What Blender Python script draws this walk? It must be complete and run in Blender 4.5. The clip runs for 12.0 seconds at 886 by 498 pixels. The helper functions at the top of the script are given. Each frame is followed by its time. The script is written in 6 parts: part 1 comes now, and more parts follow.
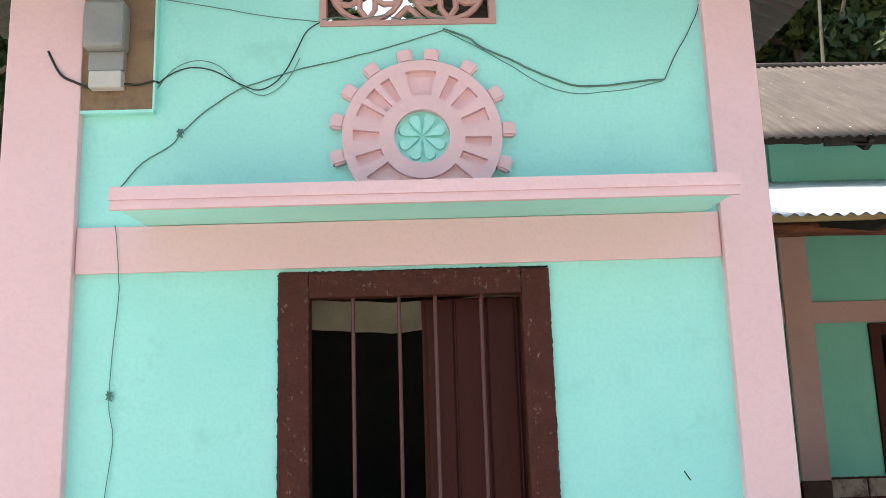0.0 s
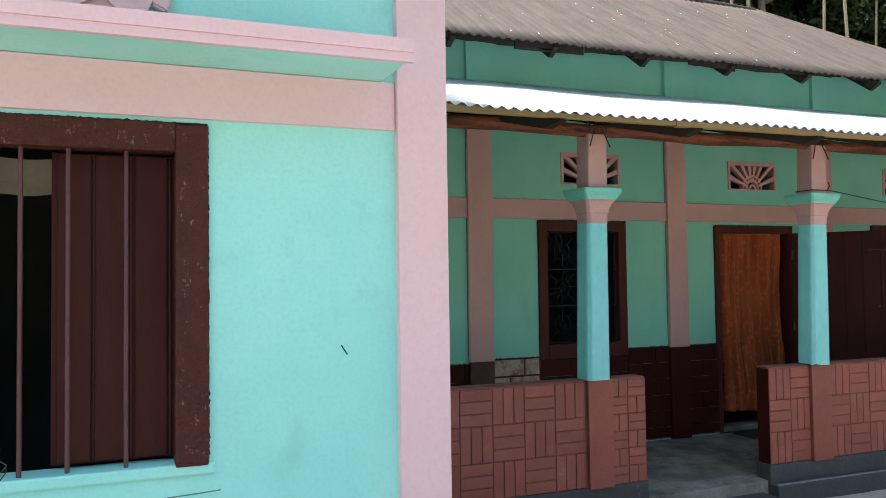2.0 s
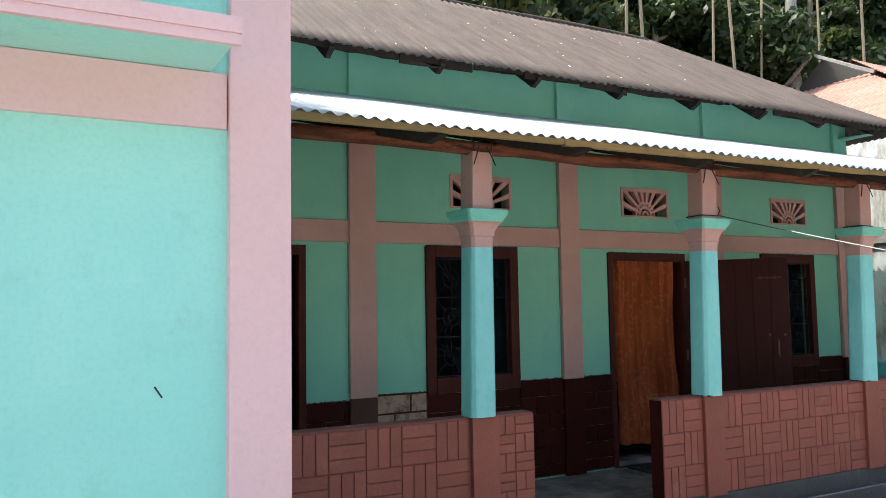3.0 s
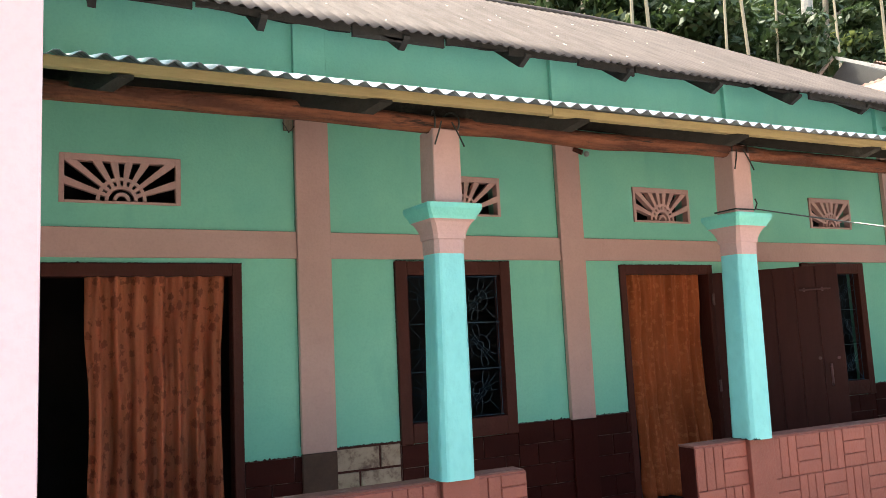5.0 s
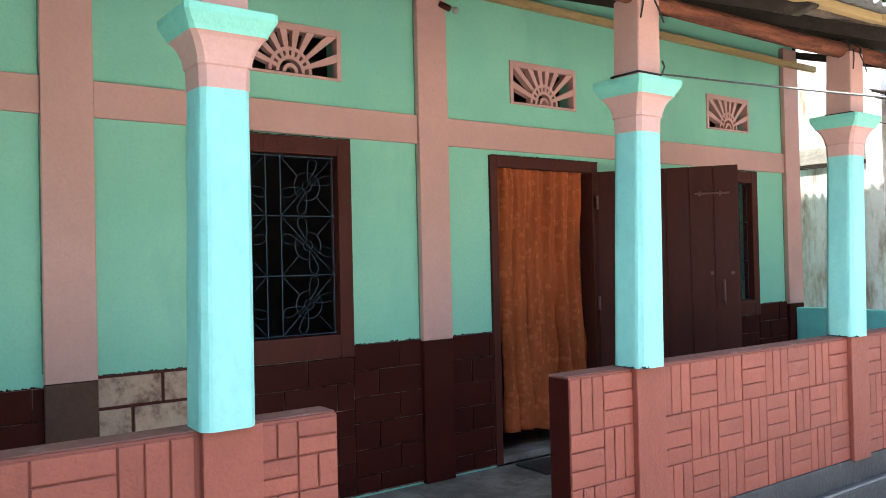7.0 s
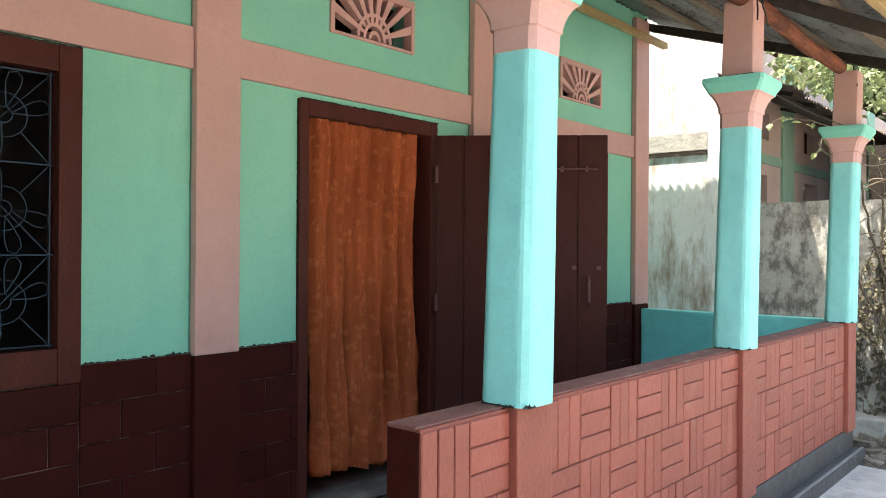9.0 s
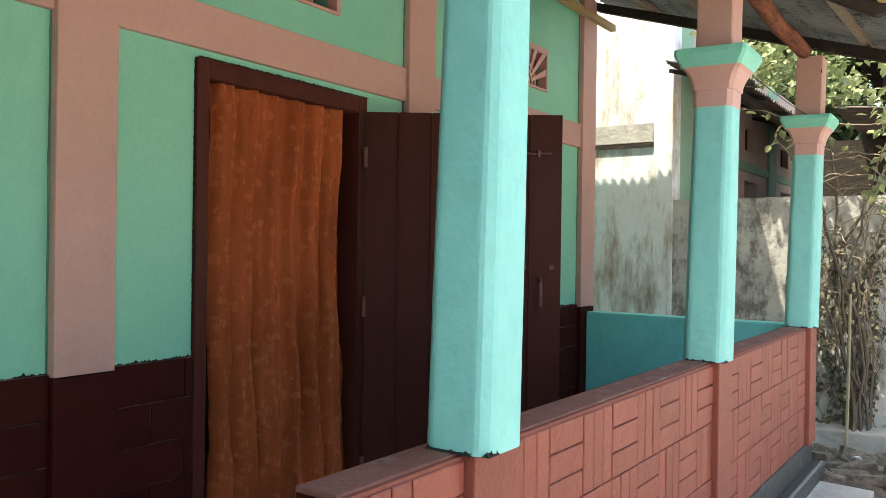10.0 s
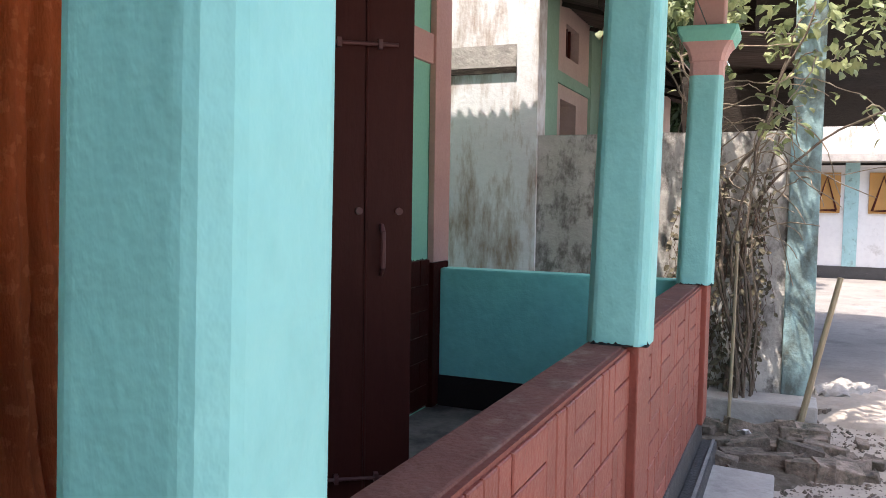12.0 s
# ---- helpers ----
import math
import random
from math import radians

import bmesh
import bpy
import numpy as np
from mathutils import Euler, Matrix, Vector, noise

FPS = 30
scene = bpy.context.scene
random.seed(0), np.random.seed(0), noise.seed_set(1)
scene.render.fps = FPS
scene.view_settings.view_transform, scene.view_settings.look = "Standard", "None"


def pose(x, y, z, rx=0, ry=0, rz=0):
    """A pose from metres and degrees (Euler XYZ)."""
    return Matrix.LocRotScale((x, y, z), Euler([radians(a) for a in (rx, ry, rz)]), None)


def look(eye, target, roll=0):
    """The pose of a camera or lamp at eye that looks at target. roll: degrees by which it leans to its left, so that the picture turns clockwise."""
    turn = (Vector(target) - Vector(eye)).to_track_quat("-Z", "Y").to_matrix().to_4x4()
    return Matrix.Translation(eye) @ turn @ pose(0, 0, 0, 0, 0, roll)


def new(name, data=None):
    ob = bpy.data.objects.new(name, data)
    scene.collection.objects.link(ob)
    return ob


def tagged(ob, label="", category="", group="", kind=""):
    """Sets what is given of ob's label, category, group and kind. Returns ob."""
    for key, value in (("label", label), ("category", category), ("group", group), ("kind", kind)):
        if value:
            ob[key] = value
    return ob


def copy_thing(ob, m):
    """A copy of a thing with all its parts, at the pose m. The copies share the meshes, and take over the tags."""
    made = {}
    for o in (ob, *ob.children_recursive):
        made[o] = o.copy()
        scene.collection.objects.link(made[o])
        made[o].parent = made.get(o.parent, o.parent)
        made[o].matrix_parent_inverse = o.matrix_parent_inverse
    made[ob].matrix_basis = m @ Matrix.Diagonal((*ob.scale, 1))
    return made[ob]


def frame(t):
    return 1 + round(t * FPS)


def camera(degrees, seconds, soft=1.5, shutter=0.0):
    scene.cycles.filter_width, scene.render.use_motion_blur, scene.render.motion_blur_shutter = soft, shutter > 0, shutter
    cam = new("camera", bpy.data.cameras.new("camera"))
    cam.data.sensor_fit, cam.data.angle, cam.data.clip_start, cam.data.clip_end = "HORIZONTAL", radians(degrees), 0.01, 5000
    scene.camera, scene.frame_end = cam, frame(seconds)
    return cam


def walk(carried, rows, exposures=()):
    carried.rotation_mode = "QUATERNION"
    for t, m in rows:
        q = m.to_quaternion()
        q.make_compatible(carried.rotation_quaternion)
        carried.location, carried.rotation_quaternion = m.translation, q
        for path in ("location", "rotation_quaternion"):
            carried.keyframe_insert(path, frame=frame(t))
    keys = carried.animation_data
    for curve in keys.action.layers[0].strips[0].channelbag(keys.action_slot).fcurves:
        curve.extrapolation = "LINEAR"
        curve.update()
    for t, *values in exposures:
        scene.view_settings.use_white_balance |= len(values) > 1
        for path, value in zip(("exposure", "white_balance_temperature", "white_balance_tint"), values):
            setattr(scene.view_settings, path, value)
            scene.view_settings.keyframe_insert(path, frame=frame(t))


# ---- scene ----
cam = camera(58.6, 12.0, soft=0.8)
EXPOSURES = [(0.0, 1.52, 6800, 3), (1.5, 1.46, 6450, 1), (3.0, 1.44, 6500, 4), (5.0, 2.23, 6850, 3), (5.5, 2.36, 6800, -2), (6.0, 2.67, 6500, 4), (6.5, 2.75, 6600, 9), (7.5, 2.65, 6950, 8), (9.5, 2.65, 7200, 5), (10.0, 2.35, 7400, 4), (11.0, 2.3, 7000, 10), (12.0, 1.97, 6900, 18)]
PATH = [
    (0, (1.804, 0.036, 1.809), (1.855, 2.006, 2.152), -1.8),
    (0.5, (1.774, 0.081, 1.746), (1.895, 2.07, 1.914), -0.8),
    (1, (1.787, 0.097, 1.699), (2.071, 2.076, 1.755), -0.2),
    (1.5, (1.884, 0.142, 1.692), (2.413, 2.07, 1.724), -0.3),
    (2, (2.055, 0.244, 1.699), (2.796, 2.101, 1.774), -0.8),
    (2.5, (2.254, 0.367, 1.705), (3.114, 2.169, 1.821), -1.3),
    (3, (2.448, 0.59, 1.678), (3.398, 2.344, 1.828), -1.0),
    (3.2, (2.541, 0.685, 1.686), (3.521, 2.421, 1.851), -1.1),
    (4.8, (3.243, 1.484, 1.638), (4.187, 3.232, 1.872), -2.4),
    (5, (3.318, 1.566, 1.634), (4.232, 3.33, 1.869), -2.7),
    (5.5, (3.539, 1.802, 1.608), (4.369, 3.607, 1.839), -3.0),
    (6, (3.757, 2.041, 1.577), (4.601, 3.842, 1.789), -2.0),
    (6.5, (3.973, 2.32, 1.549), (4.984, 4.041, 1.679), -2.0),
    (7, (4.229, 2.556, 1.505), (5.397, 4.179, 1.53), -1.3),
    (7.5, (4.45, 2.793, 1.472), (5.765, 4.3, 1.46), -0.2),
    (7.7, (4.53, 2.909, 1.465), (5.897, 4.368, 1.443), -0.2),
    (9.3, (5.233, 3.799, 1.457), (6.799, 5.044, 1.468), 0.6),
    (9.5, (5.316, 3.888, 1.445), (6.91, 5.095, 1.459), 0.7),
    (10, (5.592, 4.082, 1.449), (7.234, 5.224, 1.447), 0.8),
    (10.5, (5.844, 4.274, 1.412), (7.562, 5.297, 1.365), 1.0),
    (11, (6.102, 4.438, 1.395), (7.897, 5.317, 1.319), 0.6),
    (11.5, (6.414, 4.538, 1.418), (8.231, 5.369, 1.322), 0.5),
    (12, (6.696, 4.654, 1.401), (8.526, 5.452, 1.278), 0.9),
]
walk(cam, [(t, look(eye, target, roll)) for t, eye, target, roll in PATH], exposures=EXPOSURES)

# ---- world, sun ----
SUN_FROM = Vector((-0.28, 0.235, 0.935)).normalized()
world = bpy.data.worlds.new("sky")
scene.world = world
world.use_nodes = True
wn = world.node_tree
sky = wn.nodes.new("ShaderNodeTexSky")
sky.sky_type = "NISHITA"
sky.sun_disc = False
sky.sun_elevation = math.asin(SUN_FROM.z)
sky.sun_rotation = math.atan2(SUN_FROM.x, SUN_FROM.y)
sky.dust_density = 4.0
sky.air_density = 1.4
wn.nodes["Background"].inputs["Strength"].default_value = 0.15
wn.links.new(sky.outputs[0], wn.nodes["Background"].inputs["Color"])
sun = new("sun", bpy.data.lights.new("sun", "SUN"))
sun.data.energy = 2.7
sun.data.angle = radians(0.6)
sun.data.color = (1.0, 0.95, 0.86)
sun.matrix_world = look(SUN_FROM * 50, (0, 0, 0))

# ---- small builders ----


def link_mesh(name, bm, material, smooth=False):
    me = bpy.data.meshes.new(name)
    bm.to_mesh(me)
    bm.free()
    for m in (material if isinstance(material, (list, tuple)) else [material]):
        me.materials.append(m)
    if smooth:
        me.shade_smooth()
    return new(name, me)


def part(name, bm, material, parent, label="", smooth=False):
    ob = link_mesh(name, bm, material, smooth)
    ob.parent = parent
    if label:
        ob["label"] = label
    return ob


def thing(name, label, category, group="", kind="", at=(0, 0, 0)):
    ob = new(name)
    ob.location = at
    ob.empty_display_size = 0.1
    return tagged(ob, label, category, group, kind)


def box(bm, x0, x1, y0, y1, z0, z1, bevel=0.0, m=None):
    vs = [bm.verts.new(p) for p in ((x0, y0, z0), (x1, y0, z0), (x1, y1, z0), (x0, y1, z0), (x0, y0, z1), (x1, y0, z1), (x1, y1, z1), (x0, y1, z1))]
    fs = [bm.faces.new([vs[i] for i in q]) for q in ((3, 2, 1, 0), (4, 5, 6, 7), (0, 1, 5, 4), (1, 2, 6, 5), (2, 3, 7, 6), (3, 0, 4, 7))]
    if bevel:
        es = list({e for f in fs for e in f.edges})
        out = bmesh.ops.bevel(bm, geom=es, offset=bevel, segments=2, affect="EDGES", profile=0.6)
        vs = list({v for f in out["faces"] for v in f.verts} | {v for v in vs if v.is_valid})
    if m is not None:
        bmesh.ops.transform(bm, matrix=m, verts=[v for v in vs if v.is_valid])
    return vs


def boxes(*dims, bevel=0.0):
    bm = bmesh.new()
    for d in dims:
        box(bm, *d, bevel=bevel)
    return bm


def tube(bm, pts, r, n=6, r2=None, cap=True):
    """A round bar along a line of points; r2 is the radius at its end."""
    pts = [Vector(p) for p in pts]
    rings = []
    side = None
    for i, p in enumerate(pts):
        d = (pts[min(i + 1, len(pts) - 1)] - pts[max(i - 1, 0)])
        d = d.normalized() if d.length > 1e-9 else Vector((0, 0, 1))
        if side is None:
            side = d.orthogonal().normalized()
        side = (side - d * side.dot(d))
        side = side.normalized() if side.length > 1e-6 else d.orthogonal().normalized()
        up = d.cross(side)
        k = i / max(1, len(pts) - 1)
        rr = r if r2 is None else r + (r2 - r) * k
        rings.append([bm.verts.new(p + (side * math.cos(a) + up * math.sin(a)) * rr) for a in (2 * math.pi * j / n for j in range(n))])
    for a, b in zip(rings, rings[1:]):
        for j in range(n):
            bm.faces.new((a[j], a[(j + 1) % n], b[(j + 1) % n], b[j]))
    if cap:
        bm.faces.new(rings[0][::-1])
        bm.faces.new(rings[-1])


def tube_bm(lines, r, n=6, r2=None):
    bm = bmesh.new()
    for pts in lines:
        tube(bm, pts, r, n, r2)
    return bm


def stack(bm, cx, cy, rows, corner=(0, 90)):
    """Square sections (z, half width, chamfer) joined upwards; corner: the degrees of the points round each corner."""
    prev = None
    for z, w, c in rows:
        c = max(c, 0.002)
        k = w - c
        ring = [(sx * k + c * math.cos(a), sy * k + c * math.sin(a)) for sx, sy, a0 in ((-1, -1, math.pi), (1, -1, 1.5 * math.pi), (1, 1, 0), (-1, 1, 0.5 * math.pi)) for a in (a0 + radians(q) for q in corner)]
        ring = [bm.verts.new((cx + a, cy + b, z)) for a, b in ring]
        if prev:
            n = len(ring)
            for j in range(n):
                bm.faces.new((prev[j], prev[(j + 1) % n], ring[(j + 1) % n], ring[j]))
        else:
            bm.faces.new(ring[::-1])
        prev = ring
    bm.faces.new(prev)


def wall_mesh(x0, x1, z0, z1, y0, y1, holes):
    """A wall along x with thickness, and openings (x0, x1, z0, z1) right through it."""
    xs = sorted({x0, x1, *[h[i] for h in holes for i in (0, 1)]})
    zs = sorted({z0, z1, *[h[i] for h in holes for i in (2, 3)]})
    xs = [x for x in xs if x0 <= x <= x1]
    zs = [z for z in zs if z0 <= z <= z1]
    bm = bmesh.new()
    cache = {}

    def v(i, j, k):
        if (i, j, k) not in cache:
            cache[i, j, k] = bm.verts.new((xs[i], (y0, y1)[j], zs[k]))
        return cache[i, j, k]

    def solid(i, k):
        if not (0 <= i < len(xs) - 1 and 0 <= k < len(zs) - 1):
            return False
        cx, cz = (xs[i] + xs[i + 1]) / 2, (zs[k] + zs[k + 1]) / 2
        return not any(h[0] < cx < h[1] and h[2] < cz < h[3] for h in holes)

    for i in range(len(xs) - 1):
        for k in range(len(zs) - 1):
            if not solid(i, k):
                continue
            bm.faces.new((v(i, 0, k), v(i + 1, 0, k), v(i + 1, 0, k + 1), v(i, 0, k + 1)))
            bm.faces.new((v(i, 1, k), v(i, 1, k + 1), v(i + 1, 1, k + 1), v(i + 1, 1, k)))
            if not solid(i - 1, k):
                bm.faces.new((v(i, 0, k), v(i, 0, k + 1), v(i, 1, k + 1), v(i, 1, k)))
            if not solid(i + 1, k):
                bm.faces.new((v(i + 1, 0, k), v(i + 1, 1, k), v(i + 1, 1, k + 1), v(i + 1, 0, k + 1)))
            if not solid(i, k - 1):
                bm.faces.new((v(i, 0, k), v(i, 1, k), v(i + 1, 1, k), v(i + 1, 0, k)))
            if not solid(i, k + 1):
                bm.faces.new((v(i, 0, k + 1), v(i + 1, 0, k + 1), v(i + 1, 1, k + 1), v(i, 1, k + 1)))
    return bm


def corrugated(x0, x1, a, b, period, depth, thick=0.004, ragged=0.0, steps=8, rows=10, seed=1):
    """A corrugated sheet with its waves running from the line a=(y, z) up to b=(y, z)."""
    rng = random.Random(seed)
    n = int((x1 - x0) / period * steps)
    bm = bmesh.new()
    d = Vector((0, b[0] - a[0], b[1] - a[1]))
    nrm = Vector((0, -d.z, d.y)).normalized()
    if nrm.z < 0:
        nrm = -nrm
    grids = []
    sheet = {}
    for i in range(n + 1):
        s = int((i / steps * period) / 0.75)
        if s not in sheet:
            sheet[s] = rng.uniform(-ragged, ragged)
    for layer in (0, 1):
        g = []
        for j in range(rows + 1):
            row = []
            for i in range(n + 1):
                x = x0 + (x1 - x0) * i / n
                s = int((i / steps * period) / 0.75)
                k = j / rows
                p = Vector((x, a[0], a[1])) + d * (k + (1 - k) * sheet[s])
                lift = depth * 0.5 * math.sin(2 * math.pi * i / steps) + 0.012 * noise.noise((x * 0.9, k * 2.0, seed)) + layer * thick
                row.append(bm.verts.new(p + nrm * lift))
            g.append(row)
        grids.append(g)
    for layer, g in enumerate(grids):
        for j in range(rows):
            for i in range(n):
                q = (g[j][i], g[j][i + 1], g[j + 1][i + 1], g[j + 1][i])
                bm.faces.new(q if layer else q[::-1])
    lo, hi = grids
    for i in range(n):
        bm.faces.new((lo[0][i], lo[0][i + 1], hi[0][i + 1], hi[0][i]))
        bm.faces.new((lo[rows][i + 1], lo[rows][i], hi[rows][i], hi[rows][i + 1]))
    for j in range(rows):
        bm.faces.new((lo[j + 1][0], lo[j][0], hi[j][0], hi[j + 1][0]))
        bm.faces.new((lo[j][n], lo[j + 1][n], hi[j + 1][n], hi[j][n]))
    return bm


# ---- materials ----


def material(name, colour, second=None, rough=0.6, metal=0.0, scale=4.0, amount=0.5, grain=45.0, bump=0.2, stretch=(1, 1, 1), stain=None, stain_scale=2.0, stain_at=0.6,
             stain_soft=0.08, stain_stretch=(1, 1, 1), vary=0.0, spec=0.4, translucent=0.0):
    """Two-scale mottled surface with an optional stain of its own shape."""
    m = bpy.data.materials.new(name)
    m.use_nodes = True
    t = m.node_tree
    nodes, links = t.nodes, t.links
    bsdf = nodes["Principled BSDF"]
    geo = nodes.new("ShaderNodeNewGeometry")

    def mapped(st):
        mp = nodes.new("ShaderNodeMapping")
        mp.inputs["Scale"].default_value = st
        links.new(geo.outputs["Position"], mp.inputs["Vector"])
        return mp.outputs[0]

    def noisy(sc, detail, st=(1, 1, 1), r=0.6):
        n = nodes.new("ShaderNodeTexNoise")
        n.inputs["Scale"].default_value, n.inputs["Detail"].default_value, n.inputs["Roughness"].default_value = sc, detail, r
        links.new(mapped(st), n.inputs["Vector"])
        return n.outputs["Fac"]

    def mixed(fac, a, b):
        mx = nodes.new("ShaderNodeMix")
        mx.data_type = "RGBA"
        for sock, val in ((mx.inputs[0], fac), (mx.inputs[6], a), (mx.inputs[7], b)):
            if hasattr(val, "is_linked"):
                links.new(val, sock)
            else:
                sock.default_value = val if isinstance(val, float) else (*val, 1)
        return mx.outputs[2]

    def ramp(fac, lo, hi):
        r = nodes.new("ShaderNodeMapRange")
        r.inputs["From Min"].default_value, r.inputs["From Max"].default_value = lo, hi
        r.clamp = True
        links.new(fac, r.inputs["Value"])
        return r.outputs[0]

    second = second or tuple(c * 0.78 for c in colour)
    broad = ramp(noisy(scale, 5, stretch), 0.5 - 0.25 / max(amount, 0.05) * 0.5, 0.5 + 0.25 / max(amount, 0.05) * 0.5)
    fine = noisy(grain, 4, stretch)
    col = mixed(broad, colour, second)
    dark = mixed(0.22, col, tuple(c * 0.72 for c in second))
    col = mixed(ramp(fine, 0.45, 0.75), col, dark)
    if vary:
        info = nodes.new("ShaderNodeObjectInfo")
        hs = nodes.new("ShaderNodeHueSaturation")
        links.new(col, hs.inputs["Color"])
        r = nodes.new("ShaderNodeMapRange")
        r.inputs["To Min"].default_value, r.inputs["To Max"].default_value = 1 - vary, 1 + vary
        links.new(info.outputs["Random"], r.inputs["Value"])
        links.new(r.outputs[0], hs.inputs["Value"])
        col = hs.outputs[0]
    if stain:
        f = ramp(noisy(stain_scale, 8, stain_stretch, 0.7), stain_at - stain_soft, stain_at + stain_soft)
        col = mixed(f, col, stain)
    links.new(col, bsdf.inputs["Base Color"])
    bsdf.inputs["Metallic"].default_value = metal
    bsdf.inputs["Specular IOR Level"].default_value = spec
    rr = nodes.new("ShaderNodeMapRange")
    rr.inputs["To Min"].default_value, rr.inputs["To Max"].default_value = max(0.05, rough - 0.12), min(1, rough + 0.12)
    links.new(fine, rr.inputs["Value"])
    links.new(rr.outputs[0], bsdf.inputs["Roughness"])
    if bump:
        b = nodes.new("ShaderNodeBump")
        b.inputs["Strength"].default_value, b.inputs["Distance"].default_value = bump, 0.01
        links.new(fine, b.inputs["Height"])
        b2 = nodes.new("ShaderNodeBump")
        b2.inputs["Strength"].default_value, b2.inputs["Distance"].default_value = bump * 0.6, 0.03
        links.new(noisy(scale * 2.5, 3), b2.inputs["Height"])
        links.new(b.outputs[0], b2.inputs["Normal"])
        links.new(b2.outputs[0], bsdf.inputs["Normal"])
    if translucent:
        tr = nodes.new("ShaderNodeBsdfTranslucent")
        links.new(col, tr.inputs["Color"])
        ms = nodes.new("ShaderNodeMixShader")
        ms.inputs[0].default_value = translucent
        links.new(bsdf.outputs[0], ms.inputs[1])
        links.new(tr.outputs[0], ms.inputs[2])
        links.new(ms.outputs[0], nodes["Material Output"].inputs["Surface"])
    return m


CYAN = material("cyan_paint", (0.42, 0.87, 0.79), (0.35, 0.80, 0.74), 0.55, scale=1.1, amount=0.8, grain=55, bump=0.22, stain=(0.31, 0.70, 0.62), stain_scale=3.5, stain_at=0.67, stain_soft=0.1)
POST = material("post_cyan_paint", (0.265, 0.655, 0.63), (0.22, 0.575, 0.56), 0.5, scale=5, amount=0.5, grain=24, bump=0.36, stretch=(1, 1, 0.6), stain=(0.22, 0.61, 0.60), stain_scale=7, stain_at=0.70, stain_soft=0.08, stain_stretch=(1, 1, 0.5))
GREEN = material("green_paint", (0.25, 0.60, 0.45), (0.21, 0.55, 0.425), 0.55, scale=1.6, amount=0.8, grain=60, bump=0.2, stain=(0.20, 0.52, 0.405), stain_scale=2.6, stain_at=0.66, stain_soft=0.1, stain_stretch=(1.4, 1, 0.5))
TEAL = material("teal_paint", (0.22, 0.72, 0.68), (0.18, 0.62, 0.60), 0.5, scale=5, grain=16, bump=0.3)
CAPGREEN = material("cap_green_paint", (0.22, 0.62, 0.50), (0.19, 0.55, 0.46), 0.5, scale=5, grain=50, bump=0.3)
PINK = material("pink_paint", (0.58, 0.34, 0.31), (0.52, 0.30, 0.27), 0.55, scale=2.2, amount=0.8, grain=55, bump=0.25, stain=(0.47, 0.27, 0.24), stain_scale=4, stain_at=0.68, stain_soft=0.1)
PALEPINK = material("pale_pink_paint", (0.85, 0.58, 0.61), (0.82, 0.55, 0.57), 0.55, scale=1.8, amount=0.5, grain=55, bump=0.2)
RED = material("brick_red_paint", (0.275, 0.074, 0.052), (0.225, 0.057, 0.041), 0.5, scale=6, grain=60, bump=0.3, vary=0.10, stain=(0.33, 0.13, 0.10), stain_scale=5, stain_at=0.7)
REDJOINT = material("red_joint", (0.23, 0.065, 0.047), (0.18, 0.05, 0.038), 0.7, grain=70, bump=0.3)
COPING = material("worn_coping", (0.22, 0.088, 0.068), (0.15, 0.056, 0.044), 0.8, scale=7, grain=60, bump=0.5, stain=(0.27, 0.18, 0.15), stain_scale=6, stain_at=0.62)
MAROON = material("maroon_dado_paint", (0.052, 0.0095, 0.0072), (0.035, 0.0068, 0.0055), 0.55, scale=4, grain=50, bump=0.22, vary=0.12, spec=0.08)
DADOJOINT = material("dado_joint", (0.045, 0.012, 0.011), (0.24, 0.155, 0.135), 0.8, scale=7, amount=2.0, grain=60, bump=0.3)
TANBLOCK = material("bare_block", (0.47, 0.33, 0.245), (0.36, 0.235, 0.175), 0.8, scale=9, amount=0.9, grain=55, bump=0.5, stain=(0.13, 0.07, 0.055), stain_scale=9, stain_at=0.60, vary=0.1)
GREYBROWN = material("grey_brown_wash", (0.098, 0.045, 0.03), (0.06, 0.027, 0.019), 0.75, scale=6, grain=50, bump=0.4)
FRAME = material("dark_brown_frame", (0.085, 0.022, 0.017), (0.062, 0.017, 0.013), 0.5, spec=0.12, scale=8, grain=60, bump=0.3, stretch=(1, 1, 0.4))
OLDFRAME = material("peeling_brown_frame", (0.095, 0.028, 0.02), (0.065, 0.021, 0.016), 0.55, scale=10, grain=50, bump=0.7, stain=(0.27, 0.19, 0.155), stain_scale=38, stain_at=0.65, stain_soft=0.05, stain_stretch=(1, 1, 0.7), spec=0.15)
SHUTTER = material("maroon_shutter", (0.06, 0.0155, 0.0125), (0.045, 0.012, 0.01), 0.5, spec=0.12, scale=6, grain=60, bump=0.15, stretch=(3, 3, 0.4))
IRONBAR = material("brown_iron_bar", (0.13, 0.05, 0.05), (0.10, 0.04, 0.04), 0.5, scale=9, grain=80, bump=0.2)
GRILLE = material("blue_iron_grille", (0.05, 0.085, 0.125), (0.038, 0.066, 0.10), 0.6, spec=0.15, scale=12, grain=80, bump=0.1)
# indoor shade is put into this dark colour
INNERSHADE = material("inner_shade", (0.10, 0.098, 0.095), (0.075, 0.073, 0.072), 0.9, scale=2, bump=0)
FLOOR = material("cement_floor", (0.27, 0.243, 0.213), (0.12, 0.107, 0.095), 0.65, scale=4, amount=1.0, grain=40, bump=0.3, stain=(0.07, 0.062, 0.058), stain_scale=3, stain_at=0.6)
PLINTH = material("black_plinth", (0.06, 0.06, 0.063), (0.038, 0.038, 0.041), 0.6, scale=5, grain=50, bump=0.4, stain=(0.17, 0.165, 0.16), stain_scale=6, stain_at=0.68)
